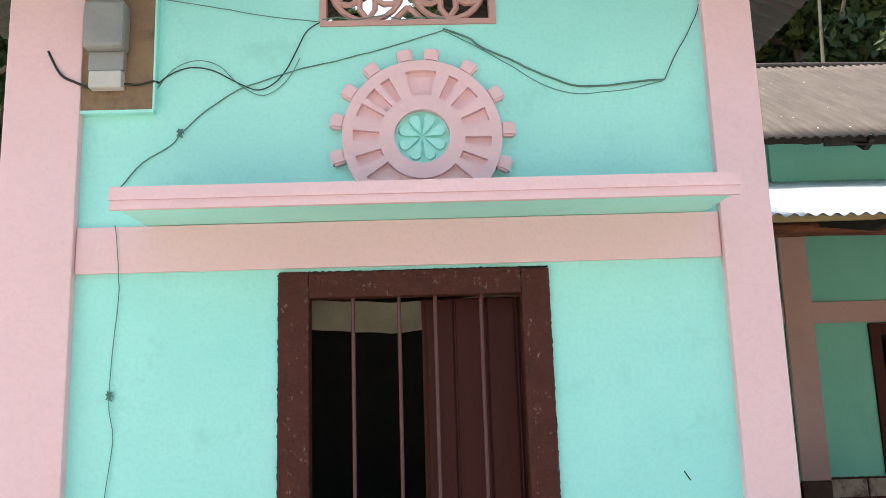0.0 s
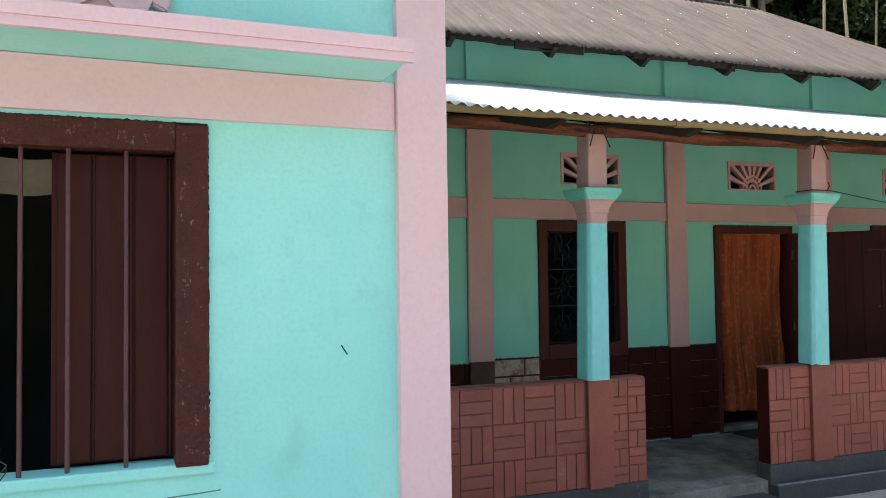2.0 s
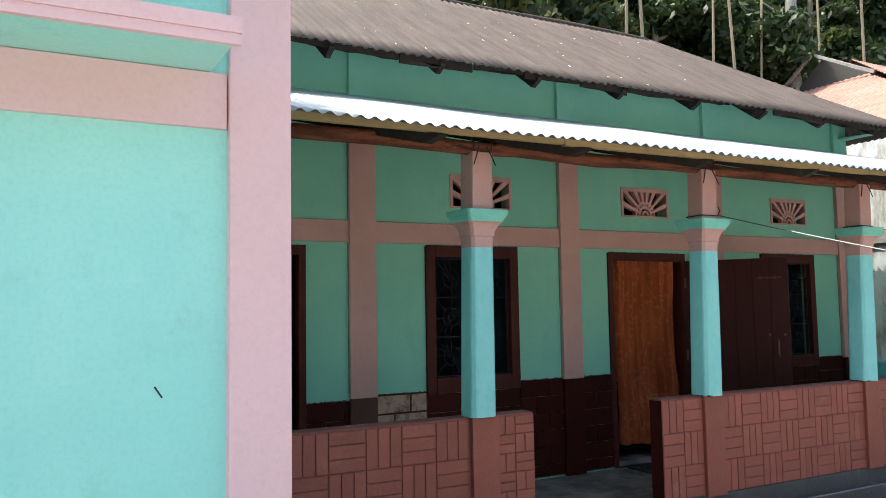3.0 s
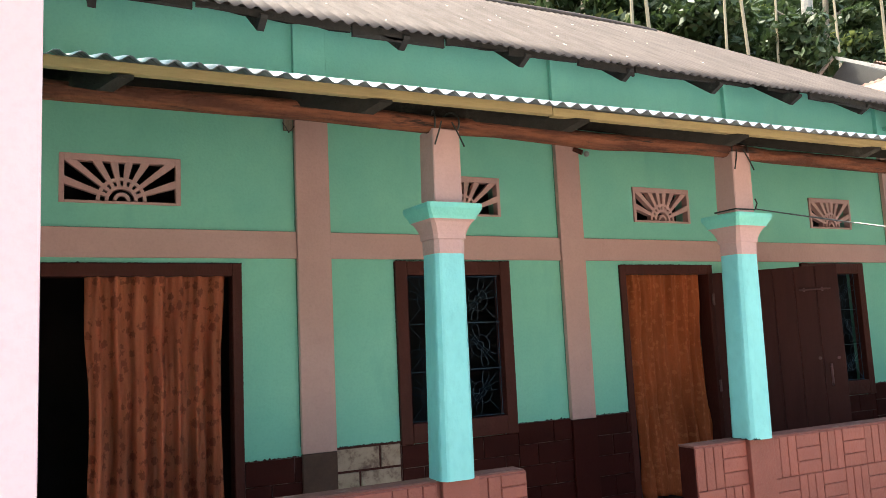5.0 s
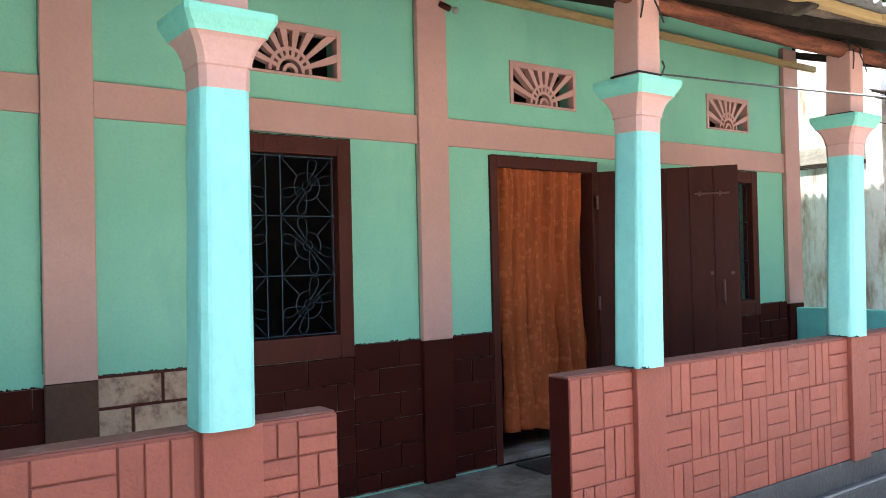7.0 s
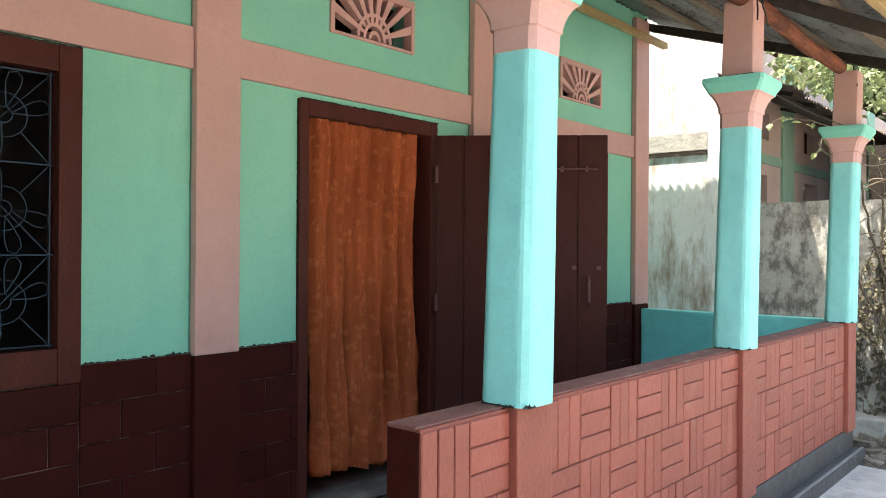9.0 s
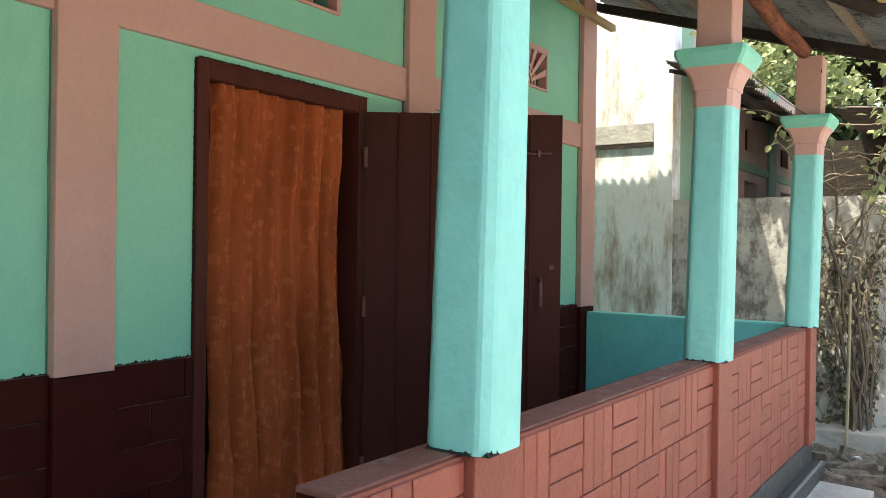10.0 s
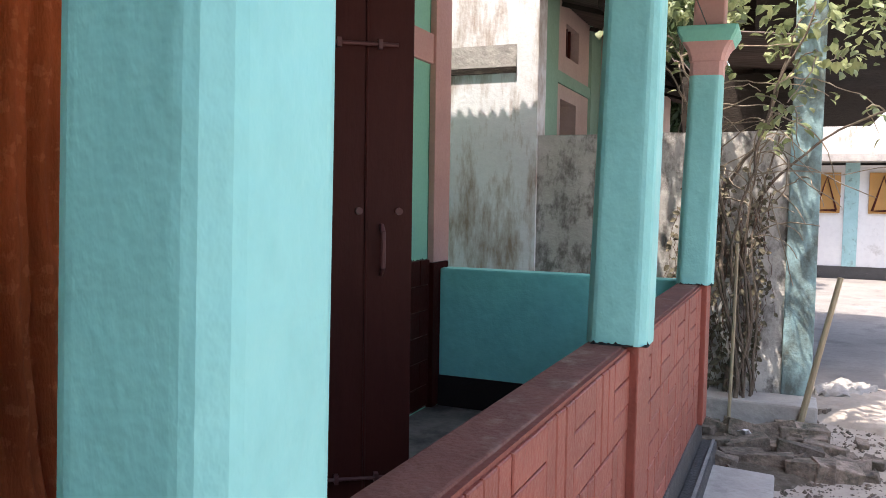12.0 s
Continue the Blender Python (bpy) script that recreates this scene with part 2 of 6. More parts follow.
RIM = material("pale_cement_rim", (0.26, 0.26, 0.26), (0.18, 0.18, 0.18), 0.8, scale=8, grain=60, bump=0.4)
OLDROOF = material("weathered_roof", (0.115, 0.09, 0.08), (0.08, 0.062, 0.056), 0.85, spec=0.2, scale=3, amount=0.9, grain=30, bump=0.2, stretch=(3, 0.5, 0.5), stain=(0.08, 0.06, 0.052), stain_scale=2.5, stain_at=0.62, stain_stretch=(3, 0.5, 0.5))
RUSTROOF = material("rusty_roof", (0.42, 0.24, 0.19), (0.33, 0.17, 0.13), 0.8, scale=3, amount=0.9, grain=30, bump=0.2, stretch=(3, 0.5, 0.5))
TIN = material("new_tin", (0.72, 0.73, 0.74), (0.62, 0.63, 0.65), 0.42, metal=0.55, scale=3, grain=30, bump=0.05)
# the same tin from below: shade put into a darker grey, streaks its own
TINSHADE = material("tin_underside_shaded", (0.30, 0.31, 0.32), (0.20, 0.205, 0.21), 0.5, metal=0.35, scale=3, amount=0.9, grain=30, bump=0.1, stain=(0.05, 0.045, 0.04), stain_scale=3, stain_at=0.58, stain_stretch=(0.5, 2.5, 2.5))
LOG = material("reddish_log", (0.24, 0.082, 0.043), (0.10, 0.034, 0.021), 0.7, spec=0.2, scale=6, amount=1.3, grain=40, bump=1.0, stretch=(0.35, 3, 3), stain=(0.035, 0.02, 0.016), stain_scale=7, stain_at=0.60, stain_soft=0.05, stain_stretch=(0.3, 3, 3))
BATTEN = material("yellow_batten", (0.46, 0.33, 0.15), (0.36, 0.25, 0.12), 0.65, scale=5, grain=40, bump=0.4, stretch=(0.3, 3, 3), stain=(0.20, 0.15, 0.09), stain_scale=5, stain_at=0.62, stain_stretch=(0.4, 2, 2))
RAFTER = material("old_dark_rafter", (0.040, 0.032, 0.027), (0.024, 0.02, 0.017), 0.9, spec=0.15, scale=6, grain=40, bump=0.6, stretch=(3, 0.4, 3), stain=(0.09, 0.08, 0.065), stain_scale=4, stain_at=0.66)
BAREWOOD = material("bare_plywood", (0.30, 0.20, 0.12), (0.22, 0.14, 0.085), 0.75, scale=7, grain=40, bump=0.4, stain=(0.13, 0.085, 0.06), stain_scale=6, stain_at=0.6)
STICK = material("grey_fence_stick", (0.25, 0.20, 0.15), (0.16, 0.125, 0.10), 0.8, scale=14, grain=60, bump=0.6, stretch=(2, 2, 0.3))
BAMBOO = material("dry_bamboo", (0.36, 0.30, 0.20), (0.27, 0.22, 0.15), 0.6, scale=5, grain=40, bump=0.3, stretch=(2, 2, 0.3))
WIRE = material("black_wire", (0.03, 0.032, 0.03), None, 0.5, bump=0)
GREYWIRE = material("grey_green_wire", (0.15, 0.29, 0.26), (0.09, 0.17, 0.15), 0.6, bump=0, scale=8)
NET = material("green_net", (0.06, 0.13, 0.11), None, 0.6, bump=0)
WHITEWIRE = material("pale_clothes_line", (0.13, 0.13, 0.13), (0.09, 0.09, 0.09), 0.3, bump=0, scale=3)
METER = material("meter_grey", (0.33, 0.33, 0.32), (0.25, 0.25, 0.24), 0.35, bump=0.05)
WHITEPLASTIC = material("white_terminal", (0.62, 0.60, 0.57), (0.5, 0.48, 0.45), 0.5, bump=0.05)
CLOTH = material("pale_cloth", (0.55, 0.50, 0.38), (0.42, 0.37, 0.28), 0.9, scale=6, bump=0.2)
WHITEWALL = material("stained_white_plaster", (0.79, 0.81, 0.84), (0.68, 0.70, 0.73), 0.8, scale=2, amount=0.8, grain=30, bump=0.3, stain=(0.33, 0.25, 0.20), stain_scale=2.2, stain_at=0.56, stain_soft=0.1, stain_stretch=(1, 2.6, 0.7))
MOSSWALL = material("mould_stained_wall", (0.50, 0.49, 0.47), (0.40, 0.385, 0.365), 0.85, scale=4, amount=0.9, grain=30, bump=0.5, stain=(0.16, 0.15, 0.14), stain_scale=6, stain_at=0.54, stain_soft=0.07, stain_stretch=(1, 1.3, 0.8))
PILLARMOSS = material("mould_stained_blue_paint", (0.27, 0.42, 0.44), (0.20, 0.32, 0.33), 0.7, scale=5, amount=0.9, grain=40, bump=0.4, stain=(0.10, 0.125, 0.115), stain_scale=5, stain_at=0.50, stain_soft=0.1, stain_stretch=(1, 1, 0.6))
PILLARBLUE = material("pale_blue_paint", (0.34, 0.56, 0.60), (0.26, 0.46, 0.48), 0.6, scale=6, grain=40, bump=0.3, stain=(0.14, 0.2, 0.19), stain_scale=8, stain_at=0.62)
CONCRETE = material("pale_concrete", (0.42, 0.40, 0.38), (0.33, 0.315, 0.30), 0.8, scale=5, amount=0.9, grain=30, bump=0.5, stain=(0.22, 0.205, 0.19), stain_scale=4, stain_at=0.63)
DRYLEAF = material("dry_vine_leaf", (0.065, 0.06, 0.036), (0.11, 0.095, 0.065), 0.8, scale=14, amount=0.9, grain=40, bump=0)
BRICKGREY = material("old_mossy_brick", (0.22, 0.175, 0.145), (0.12, 0.098, 0.08), 0.85, scale=14, amount=1.4, grain=40, bump=0.9, vary=0.4, stain=(0.06, 0.062, 0.045), stain_scale=9, stain_at=0.58)
DIRT = material("swept_earth", (0.37, 0.33, 0.29), (0.28, 0.245, 0.21), 0.9, scale=2.2, amount=0.9, grain=24, bump=0.6, stain=(0.27, 0.235, 0.20), stain_scale=5, stain_at=0.6)
STEMBARK = material("dark_stem_bark", (0.14, 0.11, 0.085), (0.085, 0.066, 0.05), 0.9, scale=8, grain=30, bump=0.8, stretch=(2, 2, 0.4))
BARK = material("bark", (0.30, 0.25, 0.19), (0.16, 0.13, 0.10), 0.9, scale=8, grain=30, bump=0.8, stretch=(2, 2, 0.4))
PALEBARK = material("pale_palm_bark", (0.42, 0.39, 0.35), (0.30, 0.275, 0.245), 0.85, scale=5, grain=30, bump=0.5, stretch=(0.5, 0.5, 4))
LEAF = material("dark_leaf", (0.034, 0.058, 0.021), (0.052, 0.08, 0.028), 0.5, scale=0.8, amount=0.9, grain=8, bump=0, translucent=0.35)
LEAFLIGHT = material("yellow_green_leaf", (0.11, 0.145, 0.045), (0.17, 0.18, 0.055), 0.5, scale=0.9, amount=0.9, grain=8, bump=0, translucent=0.45)
VINELEAF = material("vine_leaf", (0.15, 0.195, 0.09), (0.24, 0.27, 0.125), 0.5, scale=4, amount=1.2, grain=15, bump=0, translucent=0.28)
YARD = material("grey_yard_cement", (0.215, 0.205, 0.195), (0.16, 0.152, 0.145), 0.85, scale=1.2, amount=0.9, grain=20, bump=0.5, stain=(0.11, 0.105, 0.10), stain_scale=1.6, stain_at=0.6)
SACK = material("pale_torn_sacking", (0.36, 0.345, 0.32), (0.24, 0.23, 0.215), 0.7, scale=9, amount=1.0, grain=60, bump=0.5)
SOIL = material("dark_damp_soil", (0.115, 0.098, 0.078), (0.07, 0.06, 0.047), 0.95, scale=9, amount=1.2, grain=40, bump=0.9, stain=(0.21, 0.185, 0.155), stain_scale=11, stain_at=0.62, spec=0.2)
DULLPINK = material("dull_pink_plaster", (0.55, 0.42, 0.37), (0.46, 0.345, 0.305), 0.8, scale=3, grain=40, bump=0.3)
DULLGREEN = material("dull_green_trim", (0.27, 0.44, 0.34), (0.21, 0.36, 0.27), 0.8, scale=3, grain=40, bump=0.3)
BLACKPAINT = material("black_paint", (0.022, 0.020, 0.020), (0.016, 0.014, 0.014), 0.6, grain=60, bump=0.3, spec=0.2)
PAPER = material("white_paper", (0.8, 0.8, 0.8), None, 0.7, bump=0)
ORANGEWOOD = material("orange_shutter_wood", (0.45, 0.24, 0.07), (0.38, 0.20, 0.06), 0.6, bump=0.2)


def curtain_material(name, a, b, flower, fscale, reach, depth):
    """Woven cloth with a printed flower in loose columns."""
    m = material(name, a, b, 0.85, scale=2.5, amount=1.0, grain=48, bump=0.7, stretch=(2.5, 2.5, 0.7), translucent=0.12)
    t = m.node_tree
    nodes, links = t.nodes, t.links
    geo = nodes["Geometry"]
    warp = nodes.new("ShaderNodeTexNoise")
    warp.inputs["Scale"].default_value, warp.inputs["Detail"].default_value = fscale * 3.2, 3
    links.new(geo.outputs["Position"], warp.inputs["Vector"])
    flat = nodes.new("ShaderNodeMapping")
    flat.inputs["Scale"].default_value = (1.25, 0.0, 0.8)
    links.new(geo.outputs["Position"], flat.inputs["Vector"])
    cell = nodes.new("ShaderNodeTexVoronoi")
    cell.inputs["Scale"].default_value, cell.inputs["Randomness"].default_value = fscale, 0.8
    links.new(flat.outputs[0], cell.inputs["Vector"])
    add = nodes.new("ShaderNodeMath")
    add.operation = "MULTIPLY_ADD"
    links.new(warp.outputs["Fac"], add.inputs[0])
    add.inputs[1].default_value = 0.75
    links.new(cell.outputs["Distance"], add.inputs[2])
    edge_ = nodes.new("ShaderNodeMapRange")
    edge_.inputs["From Min"].default_value, edge_.inputs["From Max"].default_value = reach + 0.06, reach - 0.06
    edge_.inputs["To Max"].default_value = depth
    links.new(add.outputs[0], edge_.inputs["Value"])
    mx = nodes.new("ShaderNodeMix")
    mx.data_type = "RGBA"
    mx.inputs[7].default_value = (*flower, 1)
    links.new(edge_.outputs[0], mx.inputs[0])
    base = nodes["Principled BSDF"].inputs["Base Color"]
    links.new(base.links[0].from_socket, mx.inputs[6])
    links.new(mx.outputs[2], base)
    return m


CURTAIN_A = curtain_material("patterned_rust_curtain", (0.84, 0.29, 0.16), (0.66, 0.20, 0.11), (0.34, 0.08, 0.045), 17.0, 0.74, 0.75)
CURTAIN_B = curtain_material("rust_orange_curtain", (0.74, 0.20, 0.072), (0.56, 0.14, 0.05), (0.92, 0.34, 0.14), 22.0, 0.70, 0.45)

disc_mat = bpy.data.materials.new("iridescent_disc")
disc_mat.use_nodes = True
b_ = disc_mat.node_tree.nodes["Principled BSDF"]
vor = disc_mat.node_tree.nodes.new("ShaderNodeTexVoronoi")
vor.inputs["Scale"].default_value = 95
geo_ = disc_mat.node_tree.nodes.new("ShaderNodeNewGeometry")
disc_mat.node_tree.links.new(geo_.outputs["Position"], vor.inputs["Vector"])
hs_ = disc_mat.node_tree.nodes.new("ShaderNodeHueSaturation")
hs_.inputs["Saturation"].default_value = 0.42
hs_.inputs["Value"].default_value = 1.0
mx_ = disc_mat.node_tree.nodes.new("ShaderNodeMix")
mx_.data_type = "RGBA"
mx_.inputs[0].default_value = 0.6
mx_.inputs[7].default_value = (0.85, 0.83, 0.85, 1)
disc_mat.node_tree.links.new(vor.outputs["Color"], hs_.inputs["Color"])
disc_mat.node_tree.links.new(hs_.outputs[0], mx_.inputs[6])
disc_mat.node_tree.links.new(mx_.outputs[2], b_.inputs["Base Color"])
b_.inputs["Roughness"].default_value = 0.3
b_.inputs["Metallic"].default_value = 0.2

# ---- ground ----
def ground_height(x, y):
    near = max(0.0, 1 - max(0.0, abs(x - 8) - 14) / 20)
    h = -0.085 + 0.02 * near * noise.noise((x * 0.7, y * 0.7, 0)) + 0.007 * near * noise.noise((x * 3.1, y * 3.1, 4))
    return h - 0.1 * min(1.0, max(0.0, (x - 13) / 8))


def axis(lo, hi, step, far):
    a = list(np.arange(lo, hi + 1e-6, step))
    out = [hi + (far - hi) * k ** 3 for k in (0.1, 0.2, 0.35, 0.5, 0.7, 1)]
    return [float(v) for v in [lo - (o - hi) for o in out][::-1] + a + out]


gx, gy = axis(-4, 24, 0.14, 424), axis(-2, 6, 0.14, 406)
bm = bmesh.new()
grid = [[bm.verts.new((x, y, ground_height(x, y))) for x in gx] for y in gy]
for r0, r1 in zip(grid, grid[1:]):
    for i in range(len(gx) - 1):
        bm.faces.new((r0[i], r0[i + 1], r1[i + 1], r1[i]))
tagged(link_mesh("ground", bm, DIRT, True), "pale swept earth and worn cement yard", "ground", kind="structure")

bm = bmesh.new()
grid = [[bm.verts.new((x + 0.12 * noise.noise((x * 2, y * 1.3, 3)) * (i == 0), y, ground_height(x, y) + 0.022 + 0.012 * noise.noise((x * 0.8, y * 0.8, 9)))) for i, x in enumerate(np.linspace(13.3, 25.9, 40))] for y in np.linspace(-6, 4.45, 34)]
for r0, r1 in zip(grid, grid[1:]):
    for i in range(39):
        bm.faces.new((r0[i], r0[i + 1], r1[i + 1], r1[i]))
tagged(link_mesh("pavement", bm, YARD, True), "worn grey cement paving of the far yard", "paving", kind="structure")

# ---- near house: cyan front with pink pilasters ----
NEAR_X = 0.035


def set_near(done):
    """Moves what was built since then to the near house's place."""
    for ob in bpy.data.objects:
        if ob.name not in done and ob.parent is None:
            ob.location.x += NEAR_X


done = set(bpy.data.objects.keys())
AY = 3.40
tagged(link_mesh("wall_near_front", wall_mesh(0.0, 3.27, -0.3, 3.95, AY, AY + 0.16, [(1.15, 2.30, 1.0, 2.31), (1.33, 2.13, 3.43, 3.83)]), CYAN), "bright cyan painted plaster house front", "wall", kind="structure")
tagged(link_mesh("wall_near_right", boxes((3.09, 3.215, AY + 0.16, 5.55, -0.3, 3.75)), CYAN), "cyan plaster side wall", "wall", kind="structure")
tagged(link_mesh("wall_near_left", boxes((0.0, 0.13, AY + 0.16, 5.55, -0.3, 3.75)), CYAN), "cyan plaster side wall", "wall", kind="structure")
tagged(link_mesh("wall_near_back", wall_mesh(0.0, 3.215, -0.3, 3.95, 5.55, 5.7, [(1.2655, 1.2745, 1.36, 1.43), (1.264, 1.276, 1.445, 1.475), (1.2665, 1.2735, 1.49, 1.62)]), INNERSHADE), "back wall of a room, indoor shade in its colour", "wall", kind="structure")
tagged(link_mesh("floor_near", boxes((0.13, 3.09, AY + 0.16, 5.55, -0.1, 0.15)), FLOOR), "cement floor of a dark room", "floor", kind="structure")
tagged(link_mesh("ceiling_near", boxes((0.13, 3.09, AY + 0.16, 5.55, 2.43, 2.47)), INNERSHADE), "ceiling with indoor shade in its colour", "ceiling", kind="structure")
tagged(link_mesh("pilaster_near_right", boxes((3.065, 3.288, AY - 0.045, AY + 0.2, -0.3, 3.9), bevel=0.006), PALEPINK), "pale pink plaster corner pilaster", "pilaster", kind="structure")
tagged(link_mesh("pilaster_near_left", boxes((-0.04, 0.288, AY - 0.045, AY + 0.2, -0.3, 3.9), bevel=0.006), PALEPINK), "pale pink plaster corner pilaster", "pilaster", kind="structure")
tagged(link_mesh("band_near", boxes((0.292, 3.061, AY - 0.022, AY + 0.02, 2.325, 2.525), bevel=0.004), PALEPINK), "pale pink plaster band above the window", "trim", kind="structure")

# canopy slab over the window
canopy = thing("window_canopy", "thin concrete window canopy, pink edge and mint underside", "canopy", kind="structure")
part("slab", boxes((0.585, 3.007, 3.06, AY, 2.527, 2.602), bevel=0.004), CYAN, canopy)
part("edge_moulding", boxes((0.56, 3.027, 3.032, 3.06, 2.557, 2.61), (0.564, 3.023, 3.038, 3.06, 2.543, 2.557), (0.561, 3.026, 3.034, 3.06, 2.52, 2.543), bevel=0.0015), PALEPINK, canopy, "pink stepped edge moulding")
part("top", boxes((0.585, 3.007, 3.061, AY, 2.602, 2.614)), CONCRETE, canopy)

# window of the near house
win = thing("window_1", "barred window with peeling brown frame and half-open maroon shutter", "window", kind="structure")
FY = AY - 0.02
part("window_frame", boxes((1.15, 1.28, FY, FY + 0.1, 1.005, 2.31), (2.185, 2.305, FY, FY + 0.1, 1.005, 2.30), (1.28, 2.185, FY, FY + 0.1, 2.195, 2.305), bevel=0.008), OLDFRAME, win, "peeling dark brown timber frame")
part("window_sill", boxes((1.12, 2.33, AY - 0.012, AY + 0.14, 0.97, 1.015), bevel=0.008), CYAN, win)
for bx in (1.462, 1.66, 1.815, 2.013):
    part("bar", tube_bm([[(bx, AY + 0.03, 1.0), (bx, AY + 0.03, 2.2)]], 0.0085, 8), IRONBAR, win)
shut = part("shutter", boxes((1.755, 2.2, AY + 0.10, AY + 0.125, 1.03, 2.19), bevel=0.004), SHUTTER, win, "closed maroon plank shutter")
for sx in (1.775, 1.905, 2.045):
    part("plank", boxes((sx, sx + 0.115, AY + 0.088, AY + 0.10, 1.035, 2.185), bevel=0.005), SHUTTER, shut)
    part("bead", tube_bm([[(sx + 0.126, AY + 0.096, 1.035), (sx + 0.126, AY + 0.096, 2.185)]], 0.006, 6), SHUTTER, shut)

# pierced vent above it
vent = thing("near_vent", "pierced pink cement vent with circles and petals", "vent", kind="structure")
vx0, vx1, vz0, vz1 = 1.33, 2.13, 3.43, 3.83
part("vent_frame", boxes((vx0, vx0 + 0.03, AY - 0.012, AY + 0.06, vz0, vz1), (vx1 - 0.03, vx1, AY - 0.012, AY + 0.06, vz0, vz1), (vx0 + 0.03, vx1 - 0.03, AY - 0.012, AY + 0.06, vz0, vz0 + 0.025), (vx0 + 0.03, vx1 - 0.03, AY - 0.012, AY + 0.06, vz1 - 0.03, vz1)), PINK, vent)
lines = []
for cx in (vx0 + 0.215, vx1 - 0.215):
    cz = 3.63
    lines.append([(cx + 0.165 * math.cos(a), AY + 0.02, cz + 0.165 * math.sin(a)) for a in np.linspace(0, 2 * math.pi, 25)])
    for k in range(6):
        a = k * math.pi / 3 + math.pi / 6
        for s in (-1, 1):
            lines.append([(cx + r * math.cos(a) - s * w * math.sin(a), AY + 0.02, cz + r * math.sin(a) + s * w * math.cos(a)) for r, w in ((0, 0), (0.06, 0.035), (0.11, 0.035), (0.16, 0))])
lines.append([(1.73, AY + 0.02, 3.53), (1.66, AY + 0.02, 3.46)])
lines.append([(1.73, AY + 0.02, 3.53), (1.80, AY + 0.02, 3.46)])
part("lattice", tube_bm(lines, 0.015, 6), PINK, vent)

# wheel ornament above the canopy
wheel = thing("wheel_ornament", "pink plaster cogwheel relief with a cyan flower centre", "ornament", kind="structure")
WX, WZ = 1.78, 2.893


def ring_plate(bm, r0, r1, y0, y1, a0=0.0, a1=2 * math.pi, n=48, cx=WX, cz=WZ):
    full = abs(a1 - a0 - 2 * math.pi) < 1e-6
    cols = []
    for i in range(n + (0 if full else 1)):
        a = a0 + (a1 - a0) * i / n
        cols.append([bm.verts.new((cx + r * math.cos(a), y, cz + r * math.sin(a))) for r, y in ((r0, y0), (r1, y0), (r1, y1), (r0, y1))])
    m = len(cols)
    for i in range(m if full else m - 1):
        a, b = cols[i], cols[(i + 1) % m]
        for j in range(4):
            bm.faces.new((a[j], b[j], b[(j + 1) % 4], a[(j + 1) % 4]))
    if not full:
        bm.faces.new(cols[0])
        bm.faces.new(cols[-1][::-1])
    bmesh.ops.recalc_face_normals(bm, faces=bm.faces[:])


def cut_low(bm, z):
    geom = bm.verts[:] + bm.edges[:] + bm.faces[:]
    bmesh.ops.bisect_plane(bm, geom=geom, plane_co=(0, 0, z), plane_no=(0, 0, 1), clear_inner=True)
    return bm


bm = bmesh.new()
ring_plate(bm, 0.125, 0.345, AY - 0.014, AY + 0.01)
part("disc", cut_low(bm, 2.615), PALEPINK, wheel)
bm = bmesh.new()
ring_plate(bm, 0.305, 0.352, AY - 0.042, AY + 0.01)
part("rim", cut_low(bm, 2.615), PALEPINK, wheel)
bm = bmesh.new()
ring_plate(bm, 0.122, 0.19, AY - 0.042, AY + 0.01)
part("hub_ring", cut_low(bm, 2.615), PALEPINK, wheel)
# pockets sunk between broad spokes: (angle, half width)
POCKETS = [(-48, 6), (-26.6, 5), (-6.5, 5), (18.5, 6), (41, 6), (61, 4.5), (90, 13), (122, 4.5), (138, 5.5), (155, 6), (178, 5), (201, 5), (222, 6)]
for (a, ha), (b, hb) in zip(POCKETS, POCKETS[1:]):
    bm = bmesh.new()
    ring_plate(bm, 0.186, 0.309, AY - 0.0415, AY + 0.01, radians(a + ha), radians(b - hb), n=6)
    part("spoke", cut_low(bm, 2.615), PALEPINK, wheel)
for a in (-20, 4, 30, 56, 82.5, 100.5, 125, 146, 168, 193):
    bm = bmesh.new()
    ring_plate(bm, 0.348, 0.412, AY - 0.041, AY + 0.01, radians(a) - 0.088, radians(a) + 0.088, n=3)
    bmesh.ops.bevel(bm, geom=[e for e in bm.edges if e.calc_face_angle(0) > 0.8], offset=0.009, segments=2, affect="EDGES")
    part("tooth", cut_low(bm, 2.615), PALEPINK, wheel)
bm = bmesh.new()
ring_plate(bm, 0.001, 0.124, AY - 0.008, AY + 0.01)
part("flower_bed", bm, CYAN, wheel, "cyan sunk disc")
for k in range(8):
    a = radians(22.5 + 45 * k)
    rim = [(0.014, 0.0), (0.082, -0.30), (0.097, -0.25), (0.106, -0.14), (0.109, 0.0), (0.106, 0.14), (0.097, 0.25), (0.082, 0.30)]
    bm = bmesh.new()
    lo, hi = ([bm.verts.new((WX + r * q * math.cos(a + t), y, WZ + r * q * math.sin(a + t))) for r, t in rim] for y, q in ((AY - 0.008, 1.0), (AY - 0.026, 0.97)))
    bm.faces.new(hi)
    for j in range(len(rim)):
        bm.faces.new((lo[j], lo[(j + 1) % len(rim)], hi[(j + 1) % len(rim)], hi[j]))
    bmesh.ops.recalc_face_normals(bm, faces=bm.faces[:])
    part("petal", bm, CYAN, wheel)
tagged(link_mesh("attic_back", boxes((0.13, 3.09, AY + 1.2, AY + 1.25, 2.47, 3.9)), DULLPINK), "dull inner wall behind the upper vent", "wall", kind="structure")

